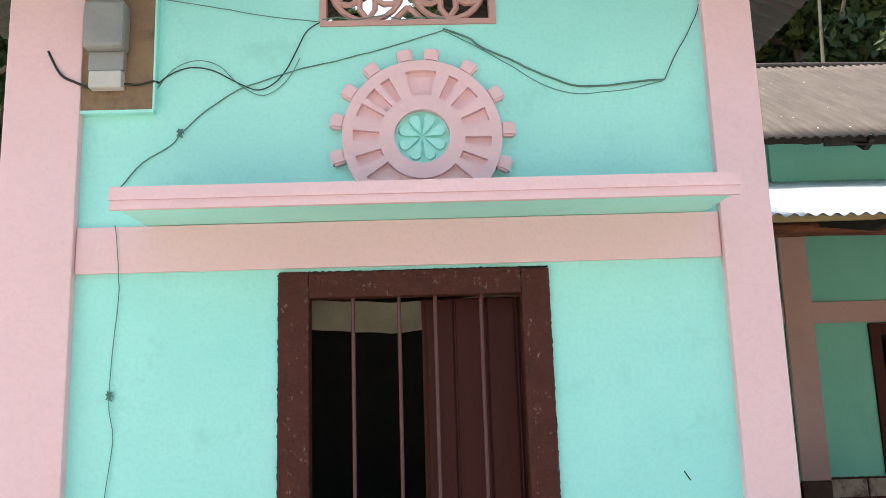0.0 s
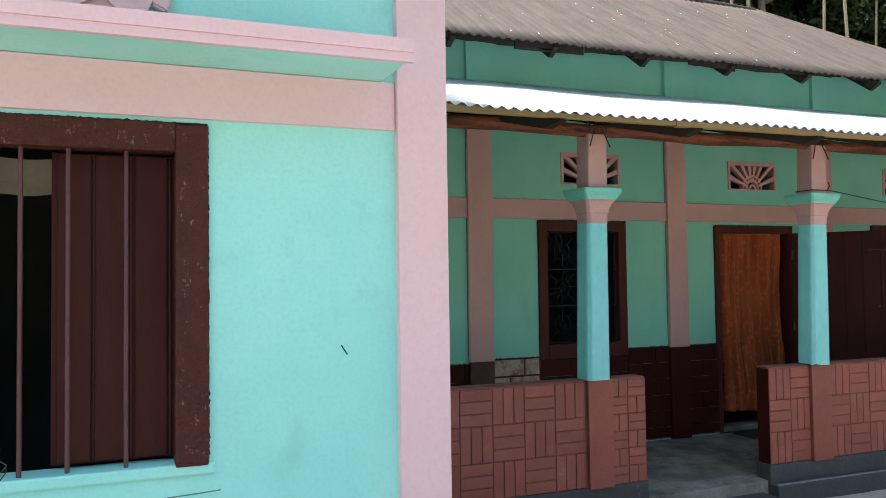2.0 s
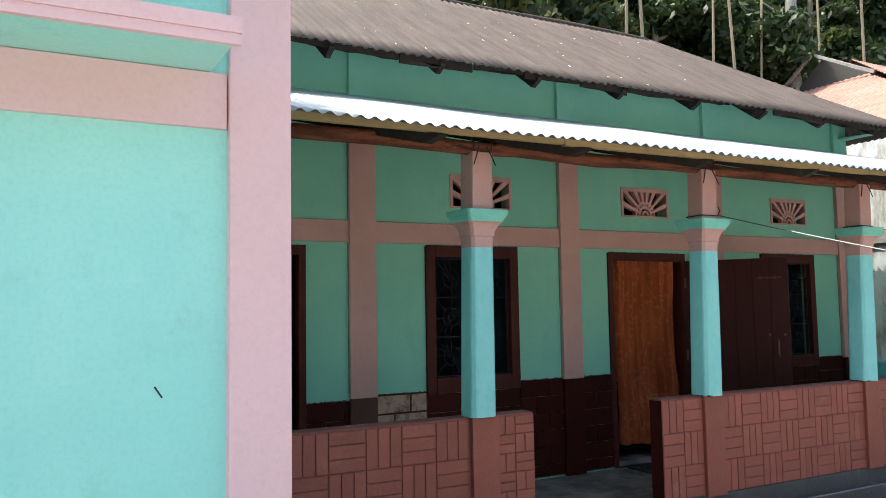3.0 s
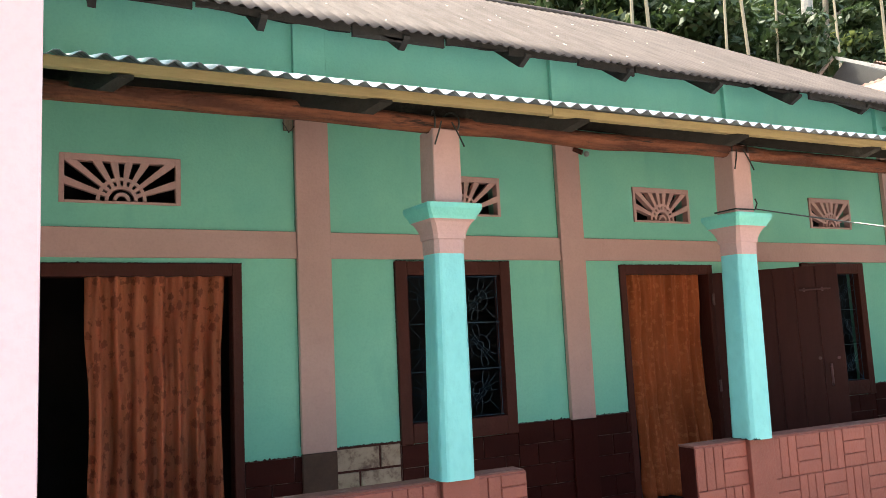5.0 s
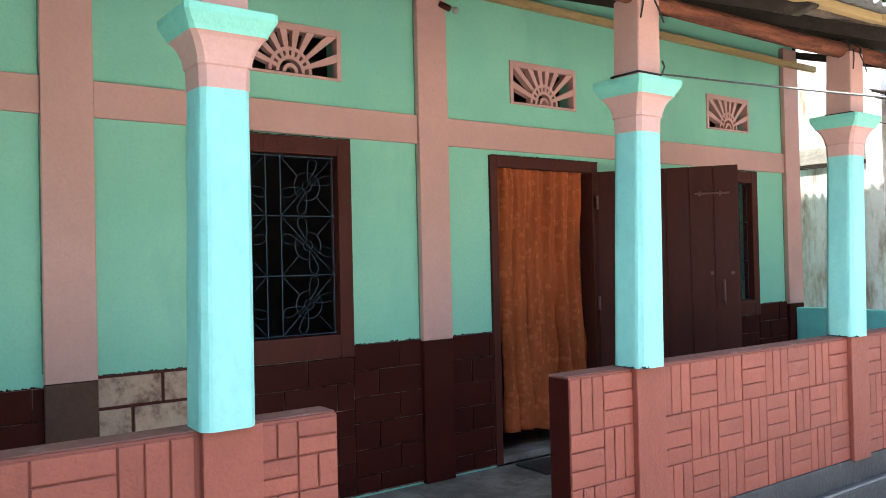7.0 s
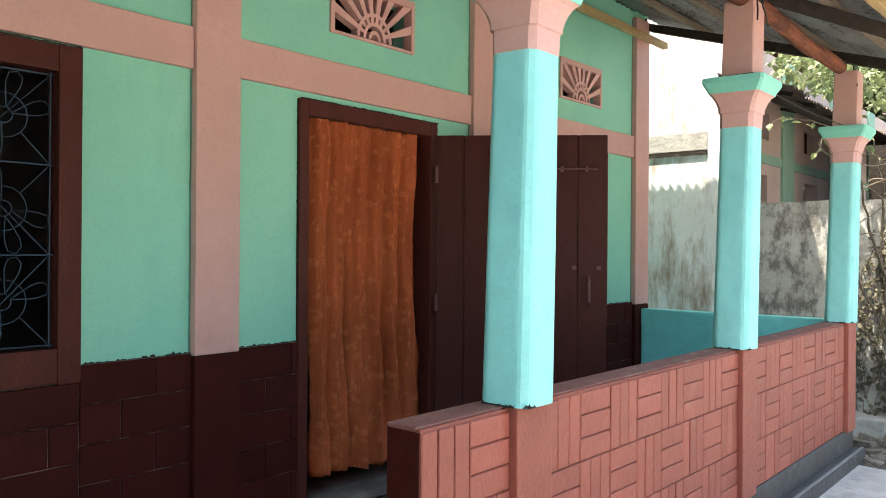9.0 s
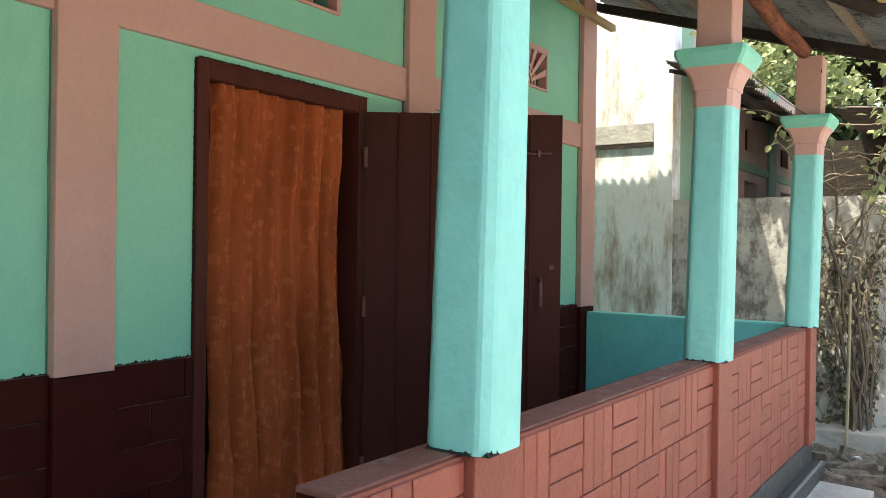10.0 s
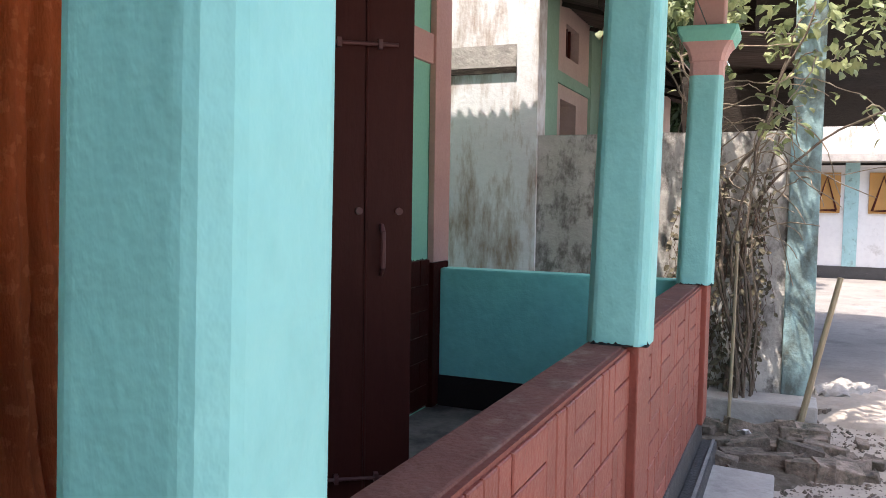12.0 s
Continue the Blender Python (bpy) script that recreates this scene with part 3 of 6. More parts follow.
# roof of the near house, its eave running back along its side
bm = corrugated(-5.75, -2.35, (3.85, 3.77), (1.55, 4.9), 0.09, 0.02, seed=5)
bmesh.ops.transform(bm, matrix=Matrix(((0, 1, 0, 0), (-1, 0, 0, 0), (0, 0, 1, 0), (0, 0, 0, 1))), verts=bm.verts)
tagged(link_mesh("roof_near_right", bm, OLDROOF), "weathered corrugated iron roof slope", "roof", kind="structure")
bm = corrugated(-5.75, -2.35, (-0.5, 3.77), (1.62, 4.9), 0.09, 0.02, seed=6)
bmesh.ops.transform(bm, matrix=Matrix(((0, 1, 0, 0), (-1, 0, 0, 0), (0, 0, 1, 0), (0, 0, 0, 1))), verts=bm.verts)
tagged(link_mesh("roof_near_left", bm, OLDROOF), "weathered corrugated iron roof slope", "roof", kind="structure")

bm = bmesh.new()
gv = [bm.verts.new((x, y, z)) for y in (AY, AY + 0.16) for x, z in ((-0.2, 3.92), (3.5, 3.92), (1.6, 4.86))]
bm.faces.new(gv[:3]), bm.faces.new(gv[:2:-1])
for i in range(3):
    bm.faces.new((gv[i], gv[3 + i], gv[3 + (i + 1) % 3], gv[(i + 1) % 3]))
bmesh.ops.recalc_face_normals(bm, faces=bm.faces[:])
tagged(link_mesh("wall_near_gable", bm, CYAN), "cyan plaster gable", "wall", kind="structure")

set_near(done)

# ---- long house ----
BY = 6.72
D1 = (3.275, 4.5)
D2 = (7.622, 8.665)
W2 = (5.585, 6.542)
W3 = (9.83, 10.735)
VENTS = ((3.425, 0.70), (5.845, 0.655), (7.826, 0.637), (10.045, 0.61))
VW = 0.70
holes = [(D1[0] + 0.02, D1[1] - 0.02, 0.0, 2.19), (D2[0] + 0.02, D2[1] - 0.02, 0.0, 2.19), (W2[0] + 0.02, W2[1] - 0.02, 0.95, 2.21), (W3[0] + 0.02, W3[1] - 0.02, 0.95, 2.21)]
holes += [(v + 0.012, v + w - 0.012, 2.59, 2.862) for v, w in VENTS]
tagged(link_mesh("wall_long_front", wall_mesh(2.6, 11.42, -0.2, 3.95, BY, BY + 0.15, holes), GREEN), "mint green plaster veranda wall", "wall", kind="structure")
tagged(link_mesh("wall_long_end", boxes((11.28, 11.42, BY + 0.15, 10.5, -0.2, 3.9)), GREEN), "mint green plaster end wall", "wall", kind="structure")
bm = bmesh.new()
gv = [bm.verts.new((x, y, z)) for x in (11.28, 11.42) for y, z in ((6.3, 3.65), (8.45, 3.8), (10.6, 3.65))]
bm.faces.new(gv[:3]), bm.faces.new(gv[:2:-1])
for i in range(3):
    bm.faces.new((gv[i], gv[3 + i], gv[3 + (i + 1) % 3], gv[(i + 1) % 3]))
bmesh.ops.recalc_face_normals(bm, faces=bm.faces[:])
tagged(link_mesh("wall_long_gable", bm, GREEN), "mint green gable", "wall", kind="structure")
tagged(link_mesh("wall_long_left", boxes((2.6, 2.72, BY + 0.15, 10.5, -0.2, 3.9)), GREEN), "plaster end wall", "wall", kind="structure")
tagged(link_mesh("wall_long_back", boxes((2.72, 11.28, 9.6, 9.75, -0.2, 3.9)), INNERSHADE), "inner back wall, indoor shade in its colour", "wall", kind="structure")
# added lining in the shade colour, keeps rooms dark behind windows and doors
tagged(link_mesh("wall_long_lining", boxes((11.262, 11.278, BY + 0.16, 9.6, 0.11, 3.5), (2.722, 2.74, BY + 0.16, 9.6, 0.11, 3.5), (5.3, 5.34, BY + 0.16, 9.6, 0.11, 3.5), (8.9, 8.94, BY + 0.16, 9.6, 0.11, 3.5)), INNERSHADE), "added inner lining, indoor shade in its colour", "wall", kind="structure")
tagged(link_mesh("ceiling_long", boxes((2.72, 11.28, BY + 0.15, 9.6, 3.5, 3.53)), INNERSHADE), "ceiling with indoor shade in its colour", "ceiling", kind="structure")
tagged(link_mesh("floor_long", boxes((2.72, 11.28, BY + 0.15, 9.6, 0.0, 0.11)), FLOOR), "dark cement room floor", "floor", kind="structure")
PIL = [(4.872, 5.107), (7.032, 7.26), (8.985, 9.23), (11.19, 11.43)]
FOOT = (0.952, 0.99, 1.0, 1.012)
for i, (a, b) in enumerate(PIL):
    tagged(link_mesh("pilaster_long_%d" % (i + 1), boxes((a, b, BY - 0.042, BY + 0.01, FOOT[i], 3.42), bevel=0.005), PINK), "dusty pink plaster pilaster on the green wall", "pilaster", "wall pilasters", "structure")
    tagged(link_mesh("pilaster_foot_%d" % (i + 1), boxes((a, b, BY - 0.043, BY + 0.01, 0.09, FOOT[i] - 0.003), bevel=0.005), GREYBROWN if i == 0 else MAROON), "brown washed pilaster foot" if i == 0 else "dark maroon painted pilaster foot", "pilaster", kind="structure")
    tagged(link_mesh("pilaster_top_%d" % (i + 1), boxes((a, b, BY - 0.042, BY + 0.01, 3.46, 3.9), bevel=0.005), GREEN), "green painted upper pilaster above the veranda roof", "pilaster", kind="structure")
edges = [2.6] + [v for p in PIL for v in p]
for i in range(0, len(edges) - 1, 2):
    tagged(link_mesh("band_long_%d" % (i // 2 + 1), boxes((edges[i] + 0.003, edges[i + 1] - 0.003, BY - 0.025, BY + 0.01, 2.24, 2.421), bevel=0.004), PINK), "dusty pink plaster band along the green wall", "trim", kind="structure")


def sun_vent(x):
    v = thing("wall_vent", "pink pierced cement vent with a sunburst pattern", "vent", "sunburst vents", at=(x, BY, 2.572))
    w, h = VW, 0.303
    part("vent_frame", boxes((0, 0.03, -0.014, 0.05, 0, h), (w - 0.03, w, -0.014, 0.05, 0, h), (0.03, w - 0.03, -0.014, 0.05, 0, 0.016), (0.03, w - 0.03, -0.014, 0.05, h - 0.042, h), bevel=0.003), PINK, v)
    c = w / 2
    for k in range(1, 9):
        a = math.pi * k / 9
        d = min((w / 2 - 0.02) / max(abs(math.cos(a)), 1e-6), (h - 0.04) / math.sin(a))
        bm = bmesh.new()
        ends = [(0.075, 0.009), (d, 0.024)]
        vs = [bm.verts.new((c + r * math.cos(a) - s * q * math.sin(a), y, 0.02 + r * math.sin(a) + s * q * math.cos(a))) for y in (-0.009, 0.04) for r, q in ends for s in (-1, 1)]
        for q in ((0, 1, 3, 2), (4, 6, 7, 5), (0, 2, 6, 4), (1, 5, 7, 3), (2, 3, 7, 6), (0, 4, 5, 1)):
            bm.faces.new([vs[i] for i in q])
        bmesh.ops.recalc_face_normals(bm, faces=bm.faces[:])
        part("ray", bm, PINK, v)
    for r in (0.04, 0.085, 0.135):
        bm = bmesh.new()
        ring_plate(bm, r - 0.0105, r + 0.0105, -0.0105, 0.04, 0.0, math.pi, 18, c, 0.02)
        part("arc", bm, PINK, v)
    return v


v0 = sun_vent(VENTS[0][0])
for vx, vw in VENTS[1:]:
    copy_thing(v0, Matrix.Translation((vx, BY, 2.575)) @ Matrix.Diagonal((vw / VW, 1, 1, 1)))


def grille_window(name, x0, x1, label):
    w = thing(name, label, "window", kind="structure")
    part("window_frame", boxes((x0, x0 + 0.09, BY - 0.03, BY + 0.07, 0.935, 2.228), (x1 - 0.09, x1, BY - 0.03, BY + 0.07, 0.935, 2.228), (x0 + 0.09, x1 - 0.09, BY - 0.03, BY + 0.07, 2.125, 2.225), (x0 + 0.09, x1 - 0.09, BY - 0.03, BY + 0.07, 0.94, 1.075), bevel=0.007), FRAME, w, "dark brown timber frame")
    gx0, gx1, gz0, gz1 = x0 + 0.09, x1 - 0.09, 1.075, 2.125
    y = BY + 0.02
    mid = (gx0 + gx1) / 2
    cols = [(gx0 + 0.012, mid - 0.045), (mid + 0.045, gx1 - 0.012)]
    lines = [[(x, y, gz0), (x, y, gz1)] for c in cols for x in c]
    ch = (gz1 - gz0 - 0.02) / 3
    lines += [[(gx0, y, gz0 + 0.01 + k * ch), (gx1, y, gz0 + 0.01 + k * ch)] for k in range(4)]
    part("grille_bars", tube_bm(lines, 0.003, 5), GRILLE, w, "thin blue painted iron bars")
    for ci, (a, b) in enumerate(cols):
        for k in range(3):
            cx, cz = (a + b) / 2, gz0 + 0.01 + (k + 0.5) * ch
            hw, hh = (b - a) / 2, ch / 2
            r = min(hw, hh) * 0.50
            flip = 1 if (k + ci) % 2 else -1
            ls = [[(cx + q * math.cos(t), y, cz + q * math.sin(t)) for t in np.linspace(0, 2 * math.pi, 17)] for q in (r, r * 0.36)]
            for sx, sz in ((1, 1), (1, -1), (-1, 1), (-1, -1)):
                inner = 0.0 if sx * sz == flip else r * 0.72
                ls.append([(cx + sx * inner, y, cz + sz * inner), (cx + sx * hw, y, cz + sz * hh)])
                if sx * sz == flip:
                    for turn in (-0.5, 0.5):
                        base = math.atan2(sz * hh, sx * hw) + turn
                        o = r * 0.36
                        ls.append([(cx + math.cos(base) * (o + 1.3 * l * r) - math.sin(base) * wv * r, y, cz + math.sin(base) * (o + 1.3 * l * r) + math.cos(base) * wv * r)
                                   for l, wv in ((0, 0), (0.45, 0.2), (0.85, 0.33), (1.15, 0.3), (1.32, 0), (1.15, -0.3), (0.85, -0.33), (0.45, -0.2), (0, 0))])
            part("grille_flower", tube_bm(ls, 0.0018, 4), GRILLE, w)
    return w


grille_window("window_2", *W2, "brown framed window with a blue floral iron grille")
grille_window("window_3", *W3, "brown framed window with a blue floral iron grille")


def door_frame(name, x0, x1, label):
    d = thing(name, label, "door frame", kind="structure")
    part("jamb", boxes((x0, x0 + 0.06, BY - 0.02, BY + 0.12, 0.1, 2.205), bevel=0.005), FRAME, d)
    part("jamb", boxes((x1 - 0.06, x1, BY - 0.02, BY + 0.12, 0.1, 2.205), bevel=0.005), FRAME, d)
    part("lintel", boxes((x0 + 0.06, x1 - 0.06, BY - 0.02, BY + 0.12, 2.125, 2.205), bevel=0.005), FRAME, d)
    part("threshold", boxes((x0 + 0.06, x1 - 0.06, BY - 0.01, BY + 0.14, 0.1, 0.15), bevel=0.005), FLOOR, d)
    return d


door_frame("door_1", *D1, "dark brown timber door frame")
door_frame("door_2", *D2, "dark brown timber door frame")


def curtain(label, x0, x1, z0, z1, mat, seed, sway, folds, deep=1.0):
    c = thing("door_curtain", label, "curtain", "doorway curtains", at=(x0, BY + 0.03, z1))
    rng = random.Random(seed)
    bm = bmesh.new()
    n, m = 90, 60
    w, h = x1 - x0, z1 - z0
    g = []
    ph = [rng.uniform(0, 6.28) for _ in range(6)]
    for j in range(m + 1):
        k = j / m
        row = []
        for i in range(n + 1):
            u = i / n
            x = u * w * (1 - 0.05 * math.sin(k * 3)) + sway * k ** 1.5 + 0.012 * (1 - u) * math.sin(k * 9 + ph[4]) + 0.006 * noise.noise((u * 3, k * 7, seed + 8))
            amp = deep * (0.018 + 0.014 * k) * (0.75 + 0.5 * noise.noise((u * 3.1, k * 1.4, seed + 2)))
            y = amp * (math.sin(u * folds * 6.28 + ph[0] + 0.9 * math.sin(k * 2.2 + ph[1])) + 0.5 * math.sin(u * folds * 14 + ph[2] + k * 1.5)) + 0.03 * noise.noise((u * 5, k * 5, seed)) + 0.014 * noise.noise((u * 16, k * 9, seed + 4)) + 0.011 * (0.3 + k) * noise.noise((u * 14 + k * 9, k * 24 - u * 8, seed + 6))
            z = -k * h - (0.03 * math.sin(u * 5 + ph[3]) + 0.05 * (1 - u)) * k ** 3
            row.append(bm.verts.new((x, y, z)))
        g.append(row)
    for j in range(m):
        for i in range(n):
            bm.faces.new((g[j][i], g[j + 1][i], g[j + 1][i + 1], g[j][i + 1]))
    bmesh.ops.solidify(bm, geom=bm.faces[:], thickness=0.003)
    part("fabric", bm, mat, c, smooth=True)
    part("rod", tube_bm([[(-0.12, 0, 0.0), (w + 0.12, 0, 0.0)]], 0.006, 8), WIRE, c)
    return c


curtain("rust brown flower-patterned curtain hanging in an open doorway", 3.58, 4.405, 0.2, 2.14, CURTAIN_A, 3, 0.03, 7, 2.0)
curtain("rust orange curtain with pale flowers hanging in a doorway", 7.725, 8.56, 0.31, 2.13, CURTAIN_B, 8, 0.045, 6, 1.4)

# open plank leaf of the second door
HINGE, FREE = Vector((8.63, 6.675, 0)), Vector((9.215, 5.875, 0))
lv = FREE - HINGE
leaf = thing("open_door_leaf", "dark maroon plank door leaf standing open on the veranda", "door", at=HINGE)
leaf.rotation_euler = (0, 0, math.atan2(lv.y, lv.x))
L = lv.length
for k in range(6):
    part("plank", boxes((k * L / 6 + 0.002, (k + 1) * L / 6 - 0.002, -0.018, 0.018, 0.15, 2.128), bevel=0.003), SHUTTER, leaf)
for k in range(1, 6):
    part("bead", tube_bm([[(k * L / 6, -0.021, 0.16), (k * L / 6, -0.021, 2.122)]], 0.006, 6), SHUTTER, leaf)
for z in (0.28, 1.05, 1.85):
    part("ledge", boxes((0.04, L - 0.03, 0.018, 0.04, z, z + 0.1), bevel=0.004), SHUTTER, leaf)
for z in (0.42, 1.93):
    bolt = part("bolt", tube_bm([[(L - 0.30, -0.036, z), (L - 0.06, -0.036, z)]], 0.007, 8), IRONBAR, leaf, "iron slide bolt")
    for q in (L - 0.27, L - 0.13):
        part("bolt_bracket", boxes((q, q + 0.015, -0.045, -0.018, z - 0.016, z + 0.016)), IRONBAR, bolt)
part("handle", tube_bm([[(L - 0.11, -0.02, 1.14), (L - 0.11, -0.06, 1.165), (L - 0.11, -0.065, 1.22), (L - 0.11, -0.06, 1.285), (L - 0.11, -0.02, 1.31)]], 0.009, 8), IRONBAR, leaf, "iron pull handle")
for hx in (L - 0.05, L - 0.19):
    part("knob", tube_bm([[(hx, -0.018, 1.36), (hx, -0.034, 1.36)]], 0.013, 10), IRONBAR, leaf)
for z in (0.35, 1.15, 1.9):
    part("hinge", tube_bm([[(0.0, -0.02, z - 0.05), (0.0, -0.02, z + 0.05)]], 0.011, 8), IRONBAR, leaf)

# veranda floor, plinth and step
# the veranda's outer edge swings a little away from the wall
TOE = Matrix.Translation((6, 5.126, 0)) @ Matrix.Rotation(-0.0075, 4, "Z") @ Matrix.Translation((-6, -5.1, 0))
EDGE = 11.36
PZ0, PZ1 = 0.205, 0.965
tagged(link_mesh("floor_veranda", boxes((2.8, 11.28, 5.21, BY, -0.1, 0.086), (5.585, 6.72, 5.12, 5.21, -0.1, 0.082)), FLOOR), "worn grey cement veranda floor", "floor", kind="structure")
tagged(link_mesh("step", boxes((5.64, 6.66, 4.93, 5.118, -0.15, 0.0), bevel=0.01), PLINTH), "black cement step at the veranda entrance", "step", kind="structure")
for nm, a, b in (("plinth_left", 2.9, 5.585), ("plinth_right", 6.72, EDGE + 0.02)):
    tagged(link_mesh(nm, boxes((a, b, 5.072, 5.22, -0.15, PZ0), (a, b, 4.99, 5.072, -0.15, 0.06), bevel=0.008), PLINTH), "black tarred cement plinth with a ledge", "plinth", kind="structure").matrix_world = TOE
    tagged(link_mesh(nm + "_rim", boxes((a + 0.01, b - 0.01, 5.0, 5.016, 0.061, 0.068)), RIM), "pale worn cement rim of the plinth ledge", "plinth", kind="structure").matrix_world = TOE
tagged(link_mesh("wall_veranda_end", boxes((11.29, 11.42, 5.22, BY - 0.045, -0.1, 0.972), bevel=0.01), TEAL), "low turquoise plaster wall closing the veranda", "wall", kind="structure")
tagged(link_mesh("baseboard_end", boxes((11.28, 11.289, 5.22, BY - 0.045, 0.086, 0.285)), BLACKPAINT), "black skirting", "baseboard", kind="structure")

# ---- veranda posts ----
# base x, base y, tilt about x and y
POSTS = ((5.165, 5.152, 1.3, 0.0), (7.24, 5.128, 1.0, 0.3), (9.205, 5.128, 1.0, 0.4), (11.24, 5.112, 1.2, 0.8))
BEAM_Y = 5.09


def veranda_post():
    p = thing("veranda_post", "cyan plaster veranda post with pink neck and green capital", "post", "veranda posts")
    bm = bmesh.new()
    stack(bm, 0, 0, [(0, 0.095, 0.044), (0.02, 0.095, 0.044), (0.5, 0.0925, 0.043), (1.1, 0.086, 0.036)], (0, 11, 28, 62, 79, 90))
    part("shaft", bm, POST, p, "bright cyan painted shaft with chamfered corners")
    bm = bmesh.new()
    stack(bm, 0, 0, [(1.1, 0.0855, 0.02), (1.17, 0.0865, 0.02), (1.175, 0.092, 0.018), (1.193, 0.093, 0.018), (1.21, 0.097, 0.018), (1.234, 0.106, 0.018), (1.255, 0.117, 0.016), (1.268, 0.129, 0.015)])
    part("neck", bm, PINK, p, "pink flared neck")
    bm = bmesh.new()
    stack(bm, 0, 0, [(1.268, 0.131, 0.014), (1.282, 0.135, 0.014), (1.302, 0.146, 0.012), (1.32, 0.155, 0.012), (1.343, 0.155, 0.012), (1.346, 0.151, 0.012)])
    part("capital", bm, CAPGREEN, p, "green capital slab")
    bm = bmesh.new()
    stack(bm, 0, 0, [(1.346, 0.08, 0.006), (1.725, 0.078, 0.006), (1.732, 0.073, 0.008)])
    part("stub", bm, PINK, p, "pink square stub above the capital")
    return p


p0 = veranda_post()
post_at = [pose(x, y, PZ1, rx, ry, 0) @ Matrix.Diagonal((1, 1, 1.012, 1)) for x, y, rx, ry in POSTS]
p0.matrix_world = post_at[0]
for m_ in post_at[1:]:
    copy_thing(p0, m_)
for m_ in post_at:
    w = thing("wire_tie", "black wire lashing the log beam to a post", "wire", "beam lashings", at=((m_ @ Vector((0, 0, 1.7))).x, BEAM_Y, 2.69))
    for dx, tilt in ((-0.045, 0.02), (0.05, -0.025)):
        pts = [(dx + tilt * math.sin(t), 0.062 * math.sin(t), 0.065 + 0.062 * math.cos(t)) for t in np.linspace(-2.2, 2.2, 15)]
        part("strand", tube_bm([pts], 0.0045, 6), WIRE, w)
    for s in (-1, 1):
        part("strand", tube_bm([[(s * 0.03, -0.066, 0.06), (s * 0.055, -0.08, 0.0), (s * 0.084, -0.088, -0.07)]], 0.0045, 5), WIRE, w)

# parapets: basket-weave tiles between plain piers
parapets = []
for nm, a, b in (("parapet_left", 2.9, 5.58), ("parapet_right", 6.735, EDGE)):
    pr = thing(nm, "low veranda parapet faced in red basket-weave tiles", "parapet", kind="structure")
    part("core", boxes((a + 0.004, b - 0.004, 5.0865, 5.208, PZ0, PZ1 - 0.006)), REDJOINT, pr)
    part("coping", boxes((a, b, 5.1, 5.215, PZ1 - 0.014, PZ1), bevel=0.006), COPING, pr, "worn dusty top surface")
    part("end_face", boxes((b - 0.004, b, 5.088, 5.21, PZ0, PZ1 - 0.014)), RED, pr)
    part("end_face", boxes((a, a + 0.004, 5.088, 5.21, PZ0, PZ1 - 0.014)), MAROON, pr)
    part("inner_face", boxes((a + 0.004, b - 0.004, 5.208, 5.212, 0.1, PZ1 - 0.014)), MAROON, pr)
    parapets.append((pr, a, b))
    for px, *_ in POSTS:
        if a < px < b:
            part("pier", boxes((px - 0.085, min(px + 0.12, EDGE + 0.004), 5.052, 5.114, PZ0 - 0.01, PZ1 + 0.002), bevel=0.006), RED, pr, "plain red pier under a post")
    pr.matrix_world = TOE

# ---- veranda roof ----
EAVE_Y = 4.52


def sheet_z(y):
    return 2.742 + 0.336 * (y - EAVE_Y)


def skew(bm):
    """The eave swings outwards and dips a little towards the far end."""
    for v in bm.verts:
        k = min(max((BY - v.co.y) / (BY - EAVE_Y), 0), 1.1) * (v.co.x - 7)
        v.co.y -= 0.05 * k
        v.co.z -= 0.0065 * k
    return bm


tin = skew(corrugated(2.5, 11.75, (EAVE_Y, sheet_z(EAVE_Y)), (BY - 0.005, sheet_z(BY)), 0.085, 0.022, ragged=0.008, seed=2))
tin.normal_update()
# down-facing faces take the tin with shade in its colour
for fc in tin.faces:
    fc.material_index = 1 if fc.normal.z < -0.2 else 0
tagged(link_mesh("roof_veranda", tin, [TIN, TINSHADE], True), "bright new corrugated tin veranda roof", "roof", kind="structure")
bm = bmesh.new()
rng = random.Random(4)
pts = [(2.7 + 0.35 * k, BEAM_Y + 0.012 * math.sin(k * 0.9), 2.75 + 0.006 * math.sin(k * 1.7)) for k in range(25)]
tube(bm, pts, 0.047, 12)
for v in bm.verts:
    v.co += Vector((0, noise.noise(v.co * 6.0), noise.noise(v.co * 6.0 + Vector((9, 0, 0))))) * 0.012
tagged(link_mesh("log_beam", bm, LOG, True), "reddish brown round log beam on the veranda posts", "beam")
for k, rx in enumerate((3.62, 4.72, 5.8, 6.89, 8.0, 9.1, 10.2, 11.42)):
    a, b = (4.66, BY - 0.05)
    slant = 0.0 if rx > 11 else 1.2
    bm = bmesh.new()
    w = 0.032
    s = 0.36
    prof = [(a + 0.06, sheet_z(a) - 0.118), (a, sheet_z(a) - 0.075), (a, sheet_z(a) - 0.06), (b, sheet_z(b) - 0.06), (b, sheet_z(b) - 0.125)]
    lo = [bm.verts.new((max(rx - w - slant * (y - a), 2.6), y, z)) for y, z in prof]
    hi = [bm.verts.new((max(rx + w - slant * (y - a), 2.66), y, z)) for y, z in prof]
    bm.faces.new(lo), bm.faces.new(hi[::-1])
    for i in range(5):
        bm.faces.new((lo[i], hi[i], hi[(i + 1) % 5], lo[(i + 1) % 5]))
    bmesh.ops.recalc_face_normals(bm, faces=bm.faces[:])
    skew(bm)
    tagged(link_mesh("rafter", bm, RAFTER), "old dark timber rafter with a skew-cut end", "rafter", "veranda rafters")
